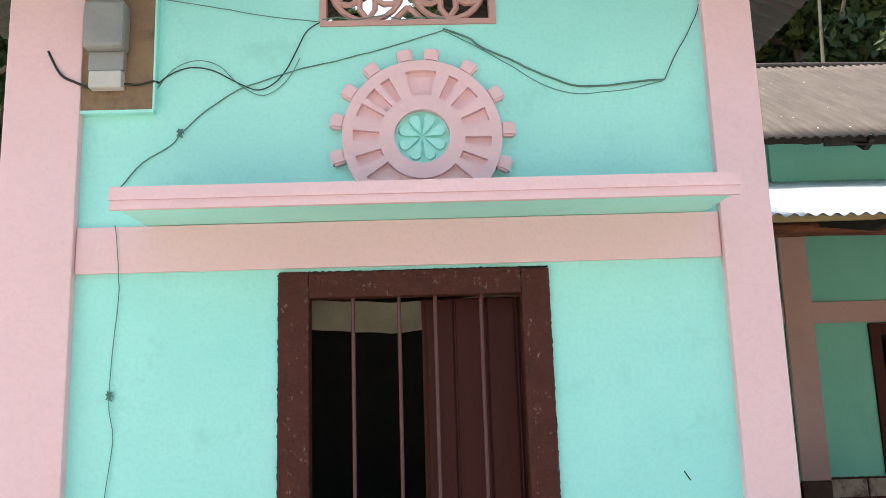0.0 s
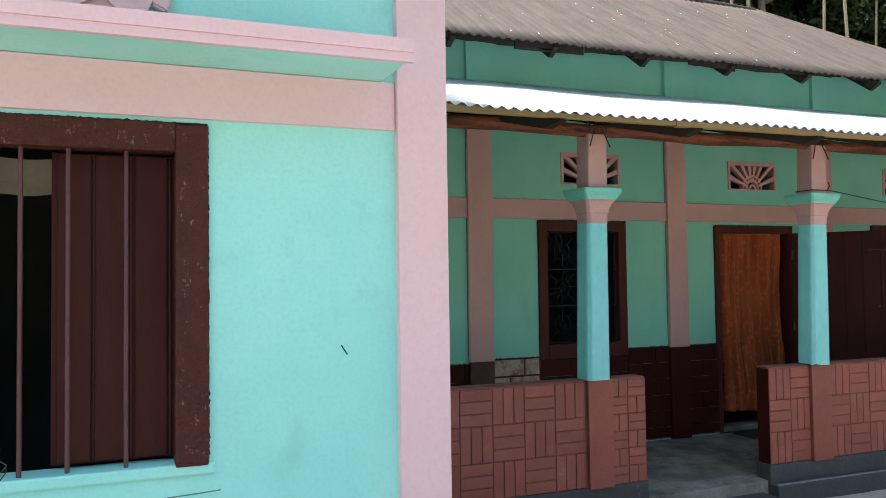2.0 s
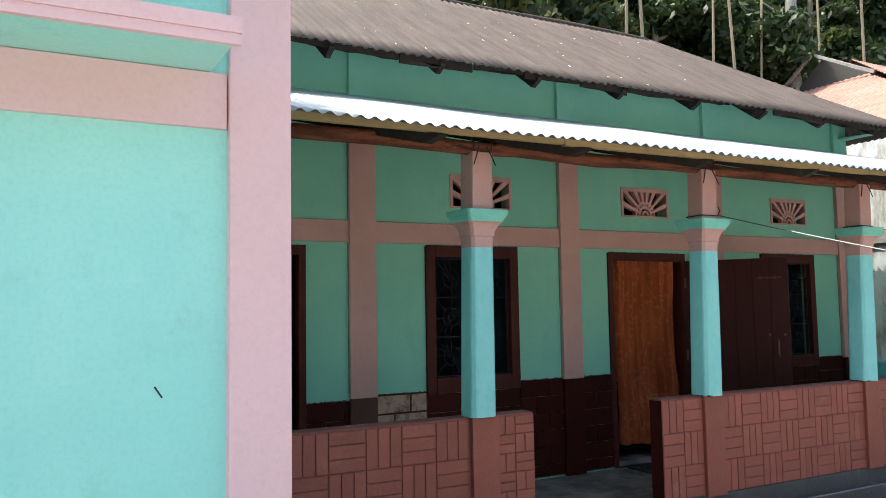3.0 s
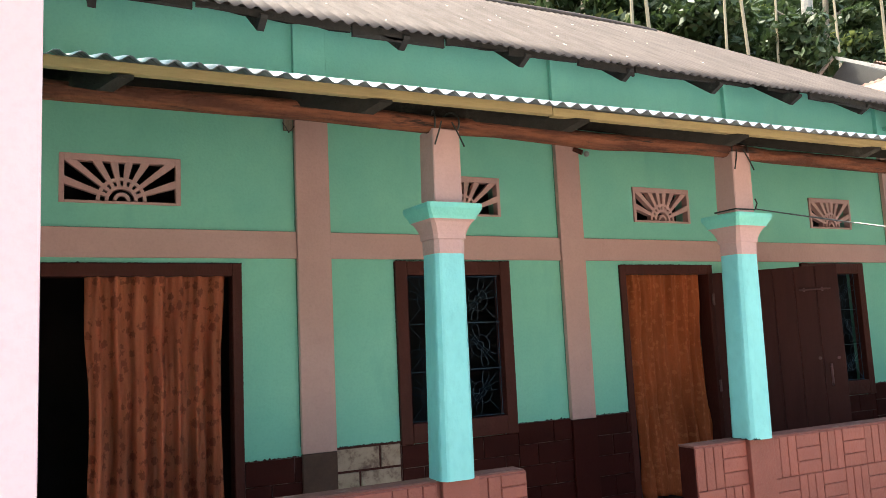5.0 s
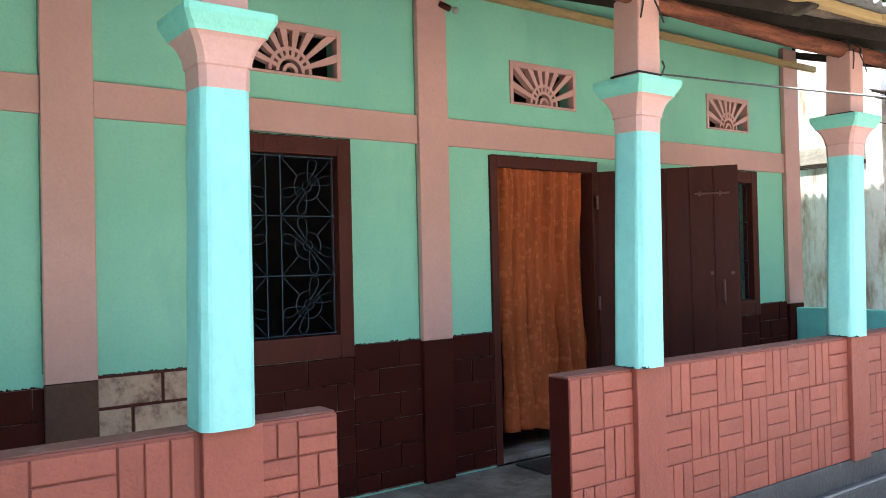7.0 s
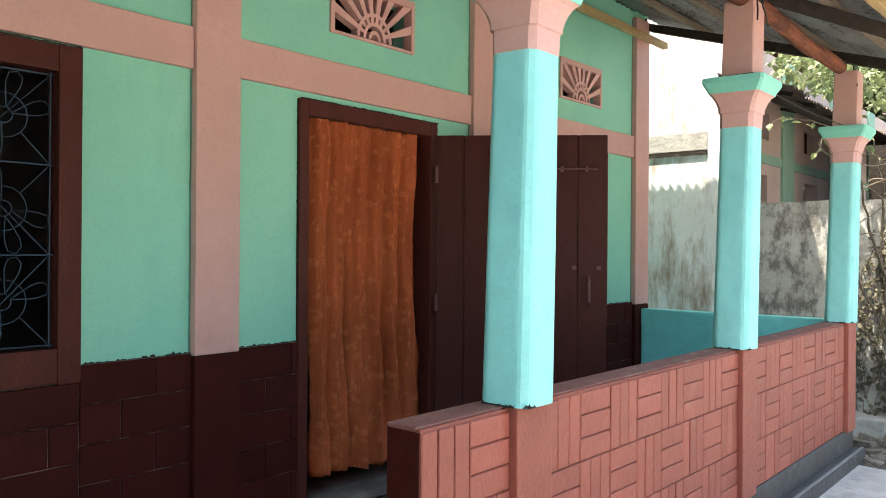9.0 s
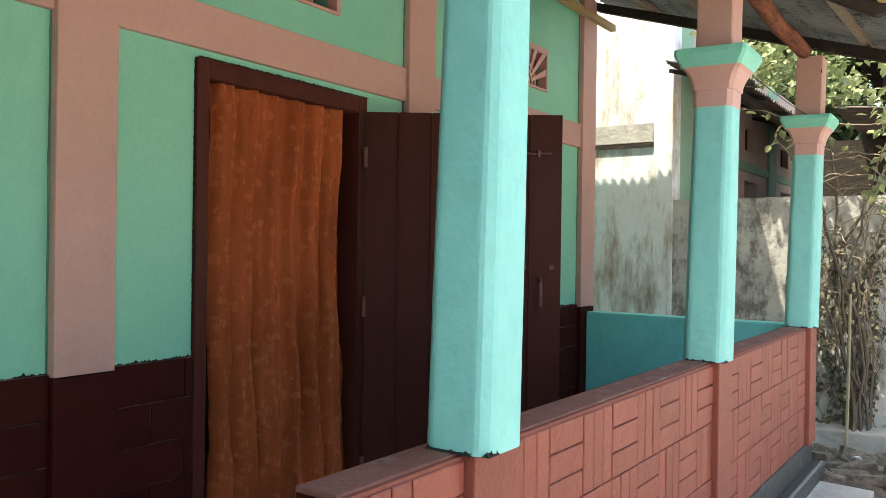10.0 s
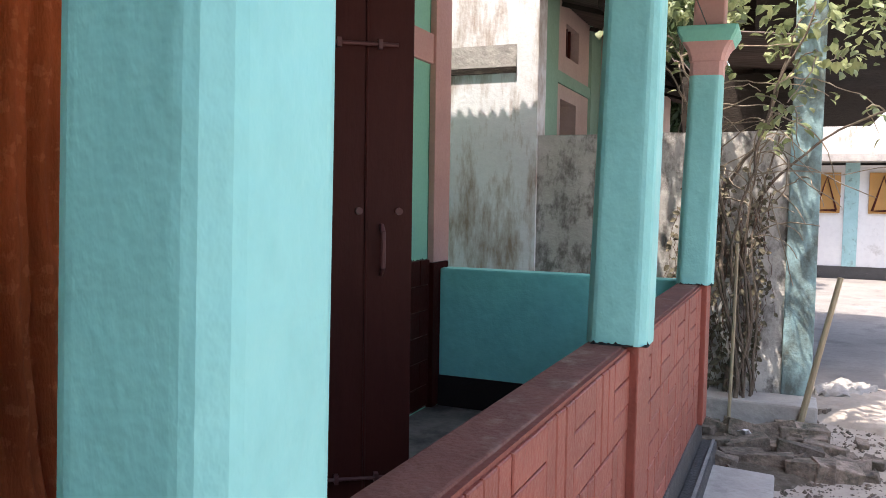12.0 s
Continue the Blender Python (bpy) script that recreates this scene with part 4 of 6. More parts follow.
for y, hgt in ((4.69, 0.045), (4.95, 0.035), (5.4, 0.035), (5.85, 0.035), (6.28, 0.035)):
    z = sheet_z(y) - 0.016
    for q in range(3):
        bm = bmesh.new()
        box(bm, 2.6 + 3.02 * q, 2.6 + 3.02 * (q + 1) - 0.004, y - 0.022, y + 0.022, z - hgt - 0.006 * (q % 2), z - 0.006 * (q % 2), 0.004)
        tagged(link_mesh("batten", skew(bm), BATTEN if y < 4.8 else STICK), "pale yellow timber batten under the tin roof" if y < 4.8 else "grey timber batten under the tin roof", "batten", "roof battens")
tagged(link_mesh("wall_plate_batten", boxes((2.7, 11.68, 6.625, 6.672, 3.236, 3.29), bevel=0.004), BATTEN), "pale timber batten along the wall head", "batten")

# ---- main roof of the long house ----
def main_z(y):
    return 3.735 + 0.64 * (y - 6.2)


def hip_cut(bm, p, q):
    """Cut the sheet along the plan line p to q and keep what lies to the left of it."""
    bmesh.ops.bisect_plane(bm, geom=bm.verts[:] + bm.edges[:] + bm.faces[:], plane_co=(*p, 0), plane_no=(q[1] - p[1], p[0] - q[0], 0), clear_outer=True)
    return bm


def turned(bm, x, sign):
    """A sheet drawn along x with its fall in y, turned to fall towards an end of the house."""
    for v in bm.verts:
        v.co = Vector((x + sign * v.co.y, v.co.x, v.co.z))
    bmesh.ops.recalc_face_normals(bm, faces=bm.faces[:])
    return bm


RIDGE_Y, RIDGE_X, EAVE_X, BACK_Y = 8.86, 10.29, 12.11, 11.52
front = hip_cut(corrugated(2.0, EAVE_X, (6.2, main_z(6.2)), (RIDGE_Y, main_z(RIDGE_Y)), 0.092, 0.022, ragged=0.006, seed=3), (EAVE_X, 6.2), (RIDGE_X, RIDGE_Y))
tagged(link_mesh("roof_long_front", front, OLDROOF, True), "weathered brown corrugated iron roof with fallen leaves", "roof", kind="structure")
back = hip_cut(corrugated(2.0, EAVE_X, (BACK_Y, main_z(6.2)), (RIDGE_Y, main_z(RIDGE_Y)), 0.092, 0.022, seed=7), (RIDGE_X, RIDGE_Y), (EAVE_X, BACK_Y))
tagged(link_mesh("roof_long_back", back, OLDROOF, True), "weathered brown corrugated iron roof", "roof", kind="structure")
end = turned(corrugated(6.2, BACK_Y, (0.0, main_z(6.2)), (EAVE_X - RIDGE_X, main_z(RIDGE_Y)), 0.092, 0.022, seed=8), EAVE_X, -1)
hip_cut(hip_cut(end, (RIDGE_X, RIDGE_Y), (EAVE_X, 6.2)), (EAVE_X, BACK_Y), (RIDGE_X, RIDGE_Y))
tagged(link_mesh("roof_long_end", end, OLDROOF, True), "weathered brown corrugated iron hip end", "roof", kind="structure")
bm = bmesh.new()
tube(bm, [(2.0 + 0.5 * k, RIDGE_Y, main_z(RIDGE_Y) + 0.012 + 0.01 * math.sin(k)) for k in range(17)] + [(RIDGE_X, RIDGE_Y, main_z(RIDGE_Y))], 0.035, 8)
tagged(link_mesh("ridge_cap", bm, OLDROOF, True), "weathered iron ridge cap", "roof", kind="structure")
bm = bmesh.new()
tube(bm, [(EAVE_X + (RIDGE_X - EAVE_X) * k, 6.2 + (RIDGE_Y - 6.2) * k, main_z(6.2) + (main_z(RIDGE_Y) - main_z(6.2)) * k - 0.05 * math.sin(math.pi * k) * 0.3) for k in np.linspace(0, 1, 9)], 0.025, 8)
tagged(link_mesh("hip_cap", bm, OLDROOF, True), "weathered iron hip cap", "roof", kind="structure")
rng = random.Random(55)
x = 2.1
while x < 11.9:
    ln = rng.uniform(0.35, 1.0)
    bm = bmesh.new()
    dz, sag = rng.uniform(-0.02, 0.02), rng.uniform(-0.03, 0.03)
    box(bm, 0, min(ln, 12.06 - x), -0.012, 0.012, 3.712 + dz, 3.758)
    bmesh.ops.subdivide_edges(bm, edges=bm.edges[:], cuts=6)
    for v in bm.verts:
        if v.co.z < 3.74:
            v.co.z += 0.035 * noise.noise((v.co.x * 6 + x * 3, 0, 7)) + sag * v.co.x / ln
    ob = tagged(link_mesh("eave_board", bm, RAFTER), "old broken board under the iron roof eave", "trim", kind="structure")
    ob.location = (x, rng.uniform(6.265, 6.30), 0)
    x += ln + rng.choice((0.01, 0.02, 0.12))
for k in range(10):
    rx = 2.6 + k * 0.98
    bm = bmesh.new()
    prof = [(6.23, main_z(6.2) - 0.02), (6.24, main_z(6.2) - 0.04), (6.34, main_z(6.2) - 0.085), (7.0, main_z(7.0) - 0.12), (7.0, main_z(7.0) - 0.02)]
    lo = [bm.verts.new((rx - 0.022, y, z)) for y, z in prof]
    hi = [bm.verts.new((rx + 0.022, y, z)) for y, z in prof]
    bm.faces.new(lo), bm.faces.new(hi[::-1])
    for i in range(5):
        bm.faces.new((lo[i], hi[i], hi[(i + 1) % 5], lo[(i + 1) % 5]))
    bmesh.ops.recalc_face_normals(bm, faces=bm.faces[:])
    tagged(link_mesh("rafter_end", bm, RAFTER), "dark old rafter end under the eave", "rafter", "eave rafters")

# ---- things on the near house ----
done = set(bpy.data.objects.keys())
def on_wall(pts, y):
    return [(x, y, z) for x, z in pts]


def smooth_line(pts, n=4):
    out = []
    P = [Vector(p) for p in pts]
    for i in range(len(P) - 1):
        a, b, c, d = P[max(i - 1, 0)], P[i], P[i + 1], P[min(i + 2, len(P) - 1)]
        for k in range(n):
            t = k / n
            out.append(0.5 * ((2 * b) + (c - a) * t + (2 * a - 5 * b + 4 * c - d) * t * t + (3 * b - a - 3 * c + d) * t ** 3))
    return out + [P[-1]]


WIRES = [
    (GREYWIRE, 0.0045, "grey electric wire slung across the cyan wall", [(0.46, 2.70), (0.56, 2.814), (0.68, 2.888), (0.72, 2.94), (0.83, 3.043), (0.97, 3.137), (1.09, 3.182), (1.25, 3.232), (1.45, 3.275), (1.66, 3.33), (1.885, 3.40)]),
    (WIRE, 0.004, "black electric wire running from the meter board", [(0.61, 3.17), (0.67, 3.216), (0.76, 3.246), (0.85, 3.233), (0.97, 3.164), (1.06, 3.135), (1.145, 3.181), (1.22, 3.301), (1.275, 3.41), (1.34, 3.456)]),
    (GREYWIRE, 0.003, "thin grey wire beside the meter board", [(0.61, 3.15), (0.68, 3.24), (0.78, 3.28), (0.88, 3.25), (0.98, 3.15), (1.08, 3.11), (1.17, 3.16), (1.24, 3.28)]),
    (GREYWIRE, 0.007, "bundle of grey wires drooping from the vent", [(1.885, 3.407), (2.0, 3.362), (2.05, 3.319), (2.18, 3.255), (2.33, 3.179), (2.456, 3.129), (2.585, 3.117), (2.717, 3.135), (2.88, 3.141)]),
    (GREYWIRE, 0.003, "loose grey wire below the bundle", [(1.885, 3.40), (2.05, 3.31), (2.2, 3.215), (2.35, 3.12), (2.5, 3.085), (2.7, 3.10), (2.87, 3.135)]),
    (WIRE, 0.003, "thin twisted wire rising beside the pilaster", [(2.88, 3.141), (2.911, 3.212), (2.967, 3.307), (3.014, 3.389), (3.07, 3.52), (3.075, 3.8)]),
    (GREYWIRE, 0.003, "thin grey wire high on the cyan wall", [(0.5, 3.60), (0.77, 3.549), (0.964, 3.511), (1.146, 3.478), (1.34, 3.452)]),
    (GREYWIRE, 0.0028, "thin painted-over wire running down the cyan wall", [(0.455, 2.53), (0.476, 2.36), (0.47, 2.15), (0.45, 1.81), (0.474, 1.627), (0.449, 1.379), (0.468, 1.2), (0.474, 0.95)]),
    (GREYWIRE, 0.004, "tangle of wire ends lying in the vent", [(1.34, 3.462), (1.42, 3.47), (1.5, 3.455), (1.6, 3.475), (1.7, 3.455), (1.8, 3.465), (1.9, 3.45)]),
]
for mat_, r_, lab_, pts_ in WIRES:
    off = 0.012 if "vent" in lab_ and "tangle" in lab_ else 0.007
    line = smooth_line(on_wall(pts_, AY - off))
    if "down" in lab_:
        line = [Vector((p.x, p.y - (0.02 if 2.3 < p.z < 2.54 else 0), p.z)) for p in line]
    line = [p + Vector((0.004 * noise.noise(p * 9), 0, 0.005 * noise.noise(p * 11))) for p in line]
    tagged(link_mesh("wire", tube_bm([line], r_ * 0.68, 5), mat_), lab_, "wire", "wall wires")
for kx, kz in ((0.717, 2.94), (0.455, 1.81), (0.452, 1.379)):
    knot = [(kx + 0.014 * math.cos(a * 2.3), AY - 0.012, kz + 0.022 * math.sin(a * 1.7)) for a in range(9)]
    tagged(link_mesh("wire_knot", tube_bm([knot], 0.004, 5), GREYWIRE), "knotted joint in a grey wall wire", "wire", "wall wires")

board = thing("meter_board", "weathered plywood board carrying an electricity meter", "meter", at=(0.42, AY, 3.27))
part("backing", boxes((-0.175, 0.18, -0.035, 0.0, -0.225, 0.3), bevel=0.004), BAREWOOD, board)
part("edge_strip", boxes((-0.18, 0.185, -0.04, 0.0, -0.24, -0.226), (0.181, 0.19, -0.04, 0.0, -0.226, 0.3)), CYAN, board, "cyan spattered edge strip")
part("meter_case", boxes((-0.10, 0.075, -0.13, -0.036, 0.03, 0.25), bevel=0.02), METER, board, "grey meter case")
part("meter_base", boxes((-0.09, 0.065, -0.08, -0.036, -0.06, 0.03), bevel=0.008), METER, board)
part("terminal_cover", boxes((-0.082, 0.06, -0.09, -0.036, -0.14, -0.062), bevel=0.008), WHITEPLASTIC, board, "white terminal cover")
part("cable", tube_bm([smooth_line([(-0.28, -0.045, 0.05), (-0.22, -0.05, -0.06), (-0.15, -0.05, -0.1), (-0.085, -0.05, -0.13)])], 0.006, 6), WIRE, board, "black cable")
part("cable", tube_bm([smooth_line([(0.06, -0.05, -0.11), (0.12, -0.045, -0.115), (0.18, -0.045, -0.1), (0.192, -0.01, -0.09)])], 0.005, 6), WIRE, board, "black cable")

for sx, sz, ex, ez in ((2.827, 1.433, 2.852, 1.395),):
    tagged(link_mesh("wall_scratch", tube_bm([[(sx, AY - 0.001, sz), (ex, AY - 0.001, ez)]], 0.003, 5), WIRE), "dark scratch on the cyan plaster", "mark")
crack = [(1.75, 0.897), (1.8, 0.892), (1.875, 0.884), (1.95, 0.893), (2.03, 0.894), (2.1, 0.892), (2.17, 0.895), (2.27, 0.899), (2.35, 0.904)]
tagged(link_mesh("wall_crack", tube_bm([on_wall(crack, AY)], 0.003, 4), GREYWIRE), "thin crack in the cyan plaster below the window", "crack")

# cloth inside the room
bm = bmesh.new()
g = [[bm.verts.new((0.95 + 1.4 * i / 24, 4.05 + 0.05 * j / 6 + 0.01 * noise.noise((i * 0.3, j * 0.5, 2)), 2.29 - 0.15 * j / 6 - 0.05 * math.sin(math.pi * i / 24) + 0.01 * noise.noise((i * 0.4, j, 0)))) for i in range(25)] for j in range(7)]
for cx in (0.955, 2.345):
    tube(bm, [(cx, 4.05, 2.285), (cx, 4.05, 2.432)], 0.004, 5)
for j in range(6):
    for i in range(24):
        bm.faces.new((g[j][i], g[j + 1][i], g[j + 1][i + 1], g[j][i + 1]))
tagged(link_mesh("hanging_cloth", bm, CLOTH, True), "pale sagging cloth hung inside the dark room", "cloth")

# fence by the window
def fence_stake(x, y, top, r, lean, label):
    bm = bmesh.new()
    pts = [(x + lean * k / 6, y, -0.15 + (top + 0.15) * k / 6) for k in range(7)]
    tube(bm, pts, r * 1.1, 7, r)
    for v in bm.verts:
        v.co += Vector((noise.noise(v.co * 9), noise.noise(v.co * 9 + Vector((5, 0, 0))), 0)) * 0.006
    return tagged(link_mesh("fence_stake", bm, STICK), label, "stake", "fence stakes")


post = thing("fence_post", "square-sawn grey weathered fence post with a pale tie", "post", at=(1.115, 2.25, -0.15))
bm = bmesh.new()
box(bm, -0.03, 0.03, -0.028, 0.028, 0, 1.462, 0.004)
bmesh.ops.subdivide_edges(bm, edges=[e for e in bm.edges if e.calc_length() > 1], cuts=14)
for v in bm.verts:
    v.co += Vector((noise.noise(v.co * 5 + Vector((1, 0, 0))), noise.noise(v.co * 5), 0)) * 0.006 + Vector((0, 0, 0.012 * noise.noise(v.co * 20) if v.co.z > 1.4 else 0))
part("timber", bm, STICK, post)
tie_ = [(0.036 * c, 0.034 * d, 1.395 + 0.012 * e) for c, d, e in ((-1, -1, 0), (-0.2, -1.05, -0.7), (1, -1, 0.5), (1, 1, 0.4), (-1, 1, 0), (-1, -1, 0))]
part("tie", tube_bm([tie_, [(-0.02, -0.036, 1.46), (-0.018, -0.037, 1.40), (-0.012, -0.039, 1.385), (0.006, -0.037, 1.36)]], 0.0035, 5), CLOTH, post, "pale cord tied round the top")
fence_stake(1.672, 2.25, 1.315, 0.013, -0.004, "thin split fence stake carrying a disc")
fence_stake(1.728, 2.265, 1.345, 0.014, 0.006, "thin grey fence stake bound with netting")
fence_stake(0.725, 2.25, 1.40, 0.027, 0.0, "grey fence stake with a worn slanted top")
disc = thing("compact_disc", "shiny patterned compact disc tied on a fence stake", "disc", at=(1.657, 2.222, 1.36))
disc.rotation_euler = (radians(-32), radians(22), radians(6))
bm = bmesh.new()
ring_plate(bm, 0.0225, 0.06, -0.0006, 0.0006, cx=0, cz=0)
part("disc_body", bm, disc_mat, disc)
bm = bmesh.new()
ring_plate(bm, 0.004, 0.0225, -0.0006, 0.0006, cx=0, cz=0, n=24)
part("disc_hub", bm, METER, disc, "grey hub")
part("nail", tube_bm([[(0, -0.012, 0), (0, 0.03, 0)]], 0.004, 6), WIRE, disc)
net = thing("fence_net", "sagging green net and rope strung between fence stakes", "net")
rope = smooth_line([(0.75, 2.25, 1.25), (0.89, 2.25, 1.269), (0.99, 2.25, 1.284), (1.09, 2.25, 1.305), (1.15, 2.25, 1.286), (1.23, 2.25, 1.223), (1.29, 2.25, 1.18), (1.37, 2.25, 1.155), (1.45, 2.25, 1.16), (1.53, 2.25, 1.2), (1.6, 2.25, 1.255), (1.67, 2.25, 1.315)], 3)
part("rope", tube_bm([rope], 0.003, 5), NET, net, "dark green rope")
rng = random.Random(12)
ls = []
for k, p in enumerate(rope):
    for s in (-1, 1):
        pts, q = [], p.copy()
        for j in range(8):
            pts.append(q.copy())
            q += Vector((s * 0.03 + rng.uniform(-0.02, 0.02), rng.uniform(-0.006, 0.006), -0.05 + rng.uniform(-0.02, 0.012)))
            if not 0.75 < q.x < 1.75:
                break
        if len(pts) > 1 and k % 2 == 0:
            ls.append(pts)
tagged(part("mesh", tube_bm(ls, 0.0011, 4), NET, net), kind="stuff")
ls = []
for k in range(30):
    c = Vector((1.70 + rng.uniform(-0.04, 0.04), 2.245, 1.315 - 0.3 * rng.random() ** 2))
    ls.append([c + Vector((0.04 * math.cos(a + k), 0.022 * math.sin(a * 1.3 + k), 0.02 * math.sin(a * 2 + k))) for a in np.linspace(0, 5, 9)])
tagged(part("tangle", tube_bm(ls, 0.0015, 4), WIRE, net, "tangled binding"), kind="stuff")

set_near(done)

# ---- small things on the long house ----
bulb = thing("bulb_holder", "brown bulb holder with a clear bulb on a pilaster", "lamp", at=(7.215, BY - 0.042, 3.135))
part("socket", tube_bm([[(0, 0, 0.02), (0.02, -0.03, 0.0), (0.04, -0.055, -0.02)]], 0.02, 10), FRAME, bulb)
bm = bmesh.new()
bmesh.ops.create_uvsphere(bm, u_segments=12, v_segments=8, radius=0.024, matrix=Matrix.Translation((0.06, -0.085, -0.035)))
part("bulb", bm, METER, bulb, "small glass bulb", True)
brk = thing("wall_bracket", "small dark bracket under the beam", "bracket", at=(4.83, BY, 3.15))
part("plate", boxes((-0.03, 0.03, -0.035, 0, -0.03, 0.09), bevel=0.004), STICK, brk)
part("hook", tube_bm([[(-0.04, -0.03, 0.02), (0, -0.04, -0.05), (0.04, -0.03, 0.0)]], 0.004, 5), WIRE, brk)
start = Vector((7.33, 5.015, 2.374))
line = [start + Vector((0.034, -0.969, -0.225)) * s + Vector((0, 0, -0.012 * s * (5.5 - s))) for s in np.linspace(0, 5.5, 20)]
tagged(link_mesh("clothes_line", tube_bm([line], 0.0045, 6), WHITEWIRE), "pale wire clothes line tied to a veranda post", "clothes line")
tie = [(7.247 + 0.084 * s, 5.108 + 0.084 * t, 2.372) for s, t in ((-1, -1), (1, -1), (1, 1), (-1, 1), (-1, -1))]
tagged(link_mesh("line_tie", tube_bm([tie, [(7.33, 5.02, 2.372), (7.34, 5.01, 2.41), (7.33, 5.015, 2.44)]], 0.005, 5), WIRE), "dark wire tied round a post stub", "wire")
tie2 = [(9.215 + 0.084 * s, 5.104 + 0.084 * t, 2.355) for s, t in ((-1, -1), (1, -1), (1, 1), (-1, 1), (-1, -1))]
tagged(link_mesh("line_tie", tube_bm([tie2], 0.006, 5), WIRE), "dark wire tied round a post stub", "wire")
line = [(9.3 + 1.86 * k / 8, 5.09 - 0.02 * math.sin(math.pi * k / 8), 2.355 - 0.03 * math.sin(math.pi * k / 8)) for k in range(9)]
tagged(link_mesh("wire", tube_bm([line], 0.003, 5), WIRE), "thin dark wire between two veranda posts", "wire")
tagged(link_mesh("bamboo_pole", tube_bm([[(11.53, 6.78, -0.1), (11.53, 6.78, 2.5), (11.52, 6.78, 4.1)]], 0.034, 8), RAFTER), "tall dark bamboo pole beside the house corner", "pole")
mat_ = bmesh.new()
box(mat_, 7.75, 8.3, 6.35, 6.66, 0.086, 0.1, 0.004)
tagged(link_mesh("doormat", mat_, WIRE), "dark worn doormat on the cement floor", "doormat")
# leaves fallen on the roof
rng = random.Random(21)
bm = bmesh.new()
for k in range(55):
    x, y = rng.uniform(4.0, 10.2), rng.uniform(6.25, 8.7)
    r, a = rng.uniform(0.007, 0.019), rng.uniform(0, 6.3)
    z = main_z(y) + 0.026
    vs = [bm.verts.new((x + r * c * math.cos(a) - r * d * math.sin(a), y + r * c * math.sin(a) + r * d * math.cos(a), z + 0.64 * (r * c * math.sin(a) + r * d * math.cos(a)) + 0.006 * c * c)) for c, d in ((-1, 0), (0, -0.6), (1, 0), (0, 0.6))]
    bm.faces.new(vs)
tagged(link_mesh("fallen_leaves", bm, CLOTH), "pale dry leaves scattered on the iron roof", "leaves", kind="stuff")

# ---- neighbours at the far end ----
nb = thing("neighbour_house", "white stained house with pink front and green trim behind the yard wall", "house", kind="structure")
part("end_wall", boxes((12.6, 12.8, 6.62, 10.0, -0.3, 3.9)), WHITEWALL, nb, "stained white plaster end wall")
part("corner_pier", boxes((12.585, 12.8, 6.45, 6.62, -0.3, 3.9)), WHITEWALL, nb)
part("lintel", boxes((12.578, 12.6, 6.63, 7.6, 2.40, 2.445)), RAFTER, nb, "dark timber lintel")
part("lintel_patch", boxes((12.592, 12.6, 6.63, 7.6, 2.45, 2.62)), CONCRETE, nb)
part("front_wall", wall_mesh(12.8, 20.0, -0.3, 3.6, 6.47, 6.62, [(13.45, 13.9, 2.66, 2.94), (13.3, 13.85, 1.2, 2.28), (15.18, 15.58, 2.65, 2.92), (15.18, 15.76, 1.2, 2.29), (17.07, 17.55, 2.63, 2.9), (17.1, 17.7, 1.2, 2.29)]), DULLPINK, nb, "dull pink front wall")
part("green_corner", boxes((12.8, 13.15, 6.45, 6.48, -0.3, 3.6)), DULLGREEN, nb, "green corner strip")
part("green_band", boxes((13.15, 20.0, 6.45, 6.475, 2.40, 2.5)), DULLGREEN, nb, "green band")
for x in (14.3, 16.3, 18.4):
    part("green_strip", boxes((x, x + 0.4, 6.44, 6.475, -0.3, 3.6)), DULLGREEN, nb)
part("room_back", boxes((12.8, 20.0, 9.0, 9.1, -0.3, 4.2)), INNERSHADE, nb)
part("roof", corrugated(12.82, 20.3, (6.5, 3.12), (10.0, 3.86), 0.09, 0.022, seed=9), OLDROOF, nb, "rusty corrugated roof")
for k, (x0, x1) in enumerate(((12.27, 12.578), (12.805, 15.4), (15.41, 18.0), (18.01, 20.3))):
    part("eave_sheet", corrugated(x0, x1, (5.74 + 0.05 * (k % 2), 2.885), (6.56 if k else 6.42, 3.13 if k else 3.09), 0.085, 0.024, ragged=0.03, rows=5, seed=19 + k), OLDROOF, nb, "old rusted iron sheet over the front")
part("eave_sheet", corrugated(12.58, 12.8, (5.76, 2.885), (6.43, 3.09), 0.085, 0.024, rows=5, seed=29), OLDROOF, nb)
for x in (12.45, 13.2, 14.2, 15.4, 16.6, 17.8, 19.0):
    part("rafter", tube_bm([[(x, 5.8, 2.855), (x, 6.44, 3.045)]], 0.025, 4), RAFTER, nb)
part("eave_beam", boxes((12.4, 20.2, 5.9, 5.96, 2.80, 2.87)), RAFTER, nb)
for x0, x1, z0, z1 in ((13.45, 13.9, 2.66, 2.94), (15.18, 15.58, 2.65, 2.92), (17.07, 17.55, 2.63, 2.9)):
    part("vent_bars", boxes(*[(x0 + (x1 - x0) * k / 4 - 0.015, x0 + (x1 - x0) * k / 4 + 0.015, 6.52, 6.55, z0, z1) for k in (1, 2, 3)]), FRAME, nb, "dark bars in an upper opening")

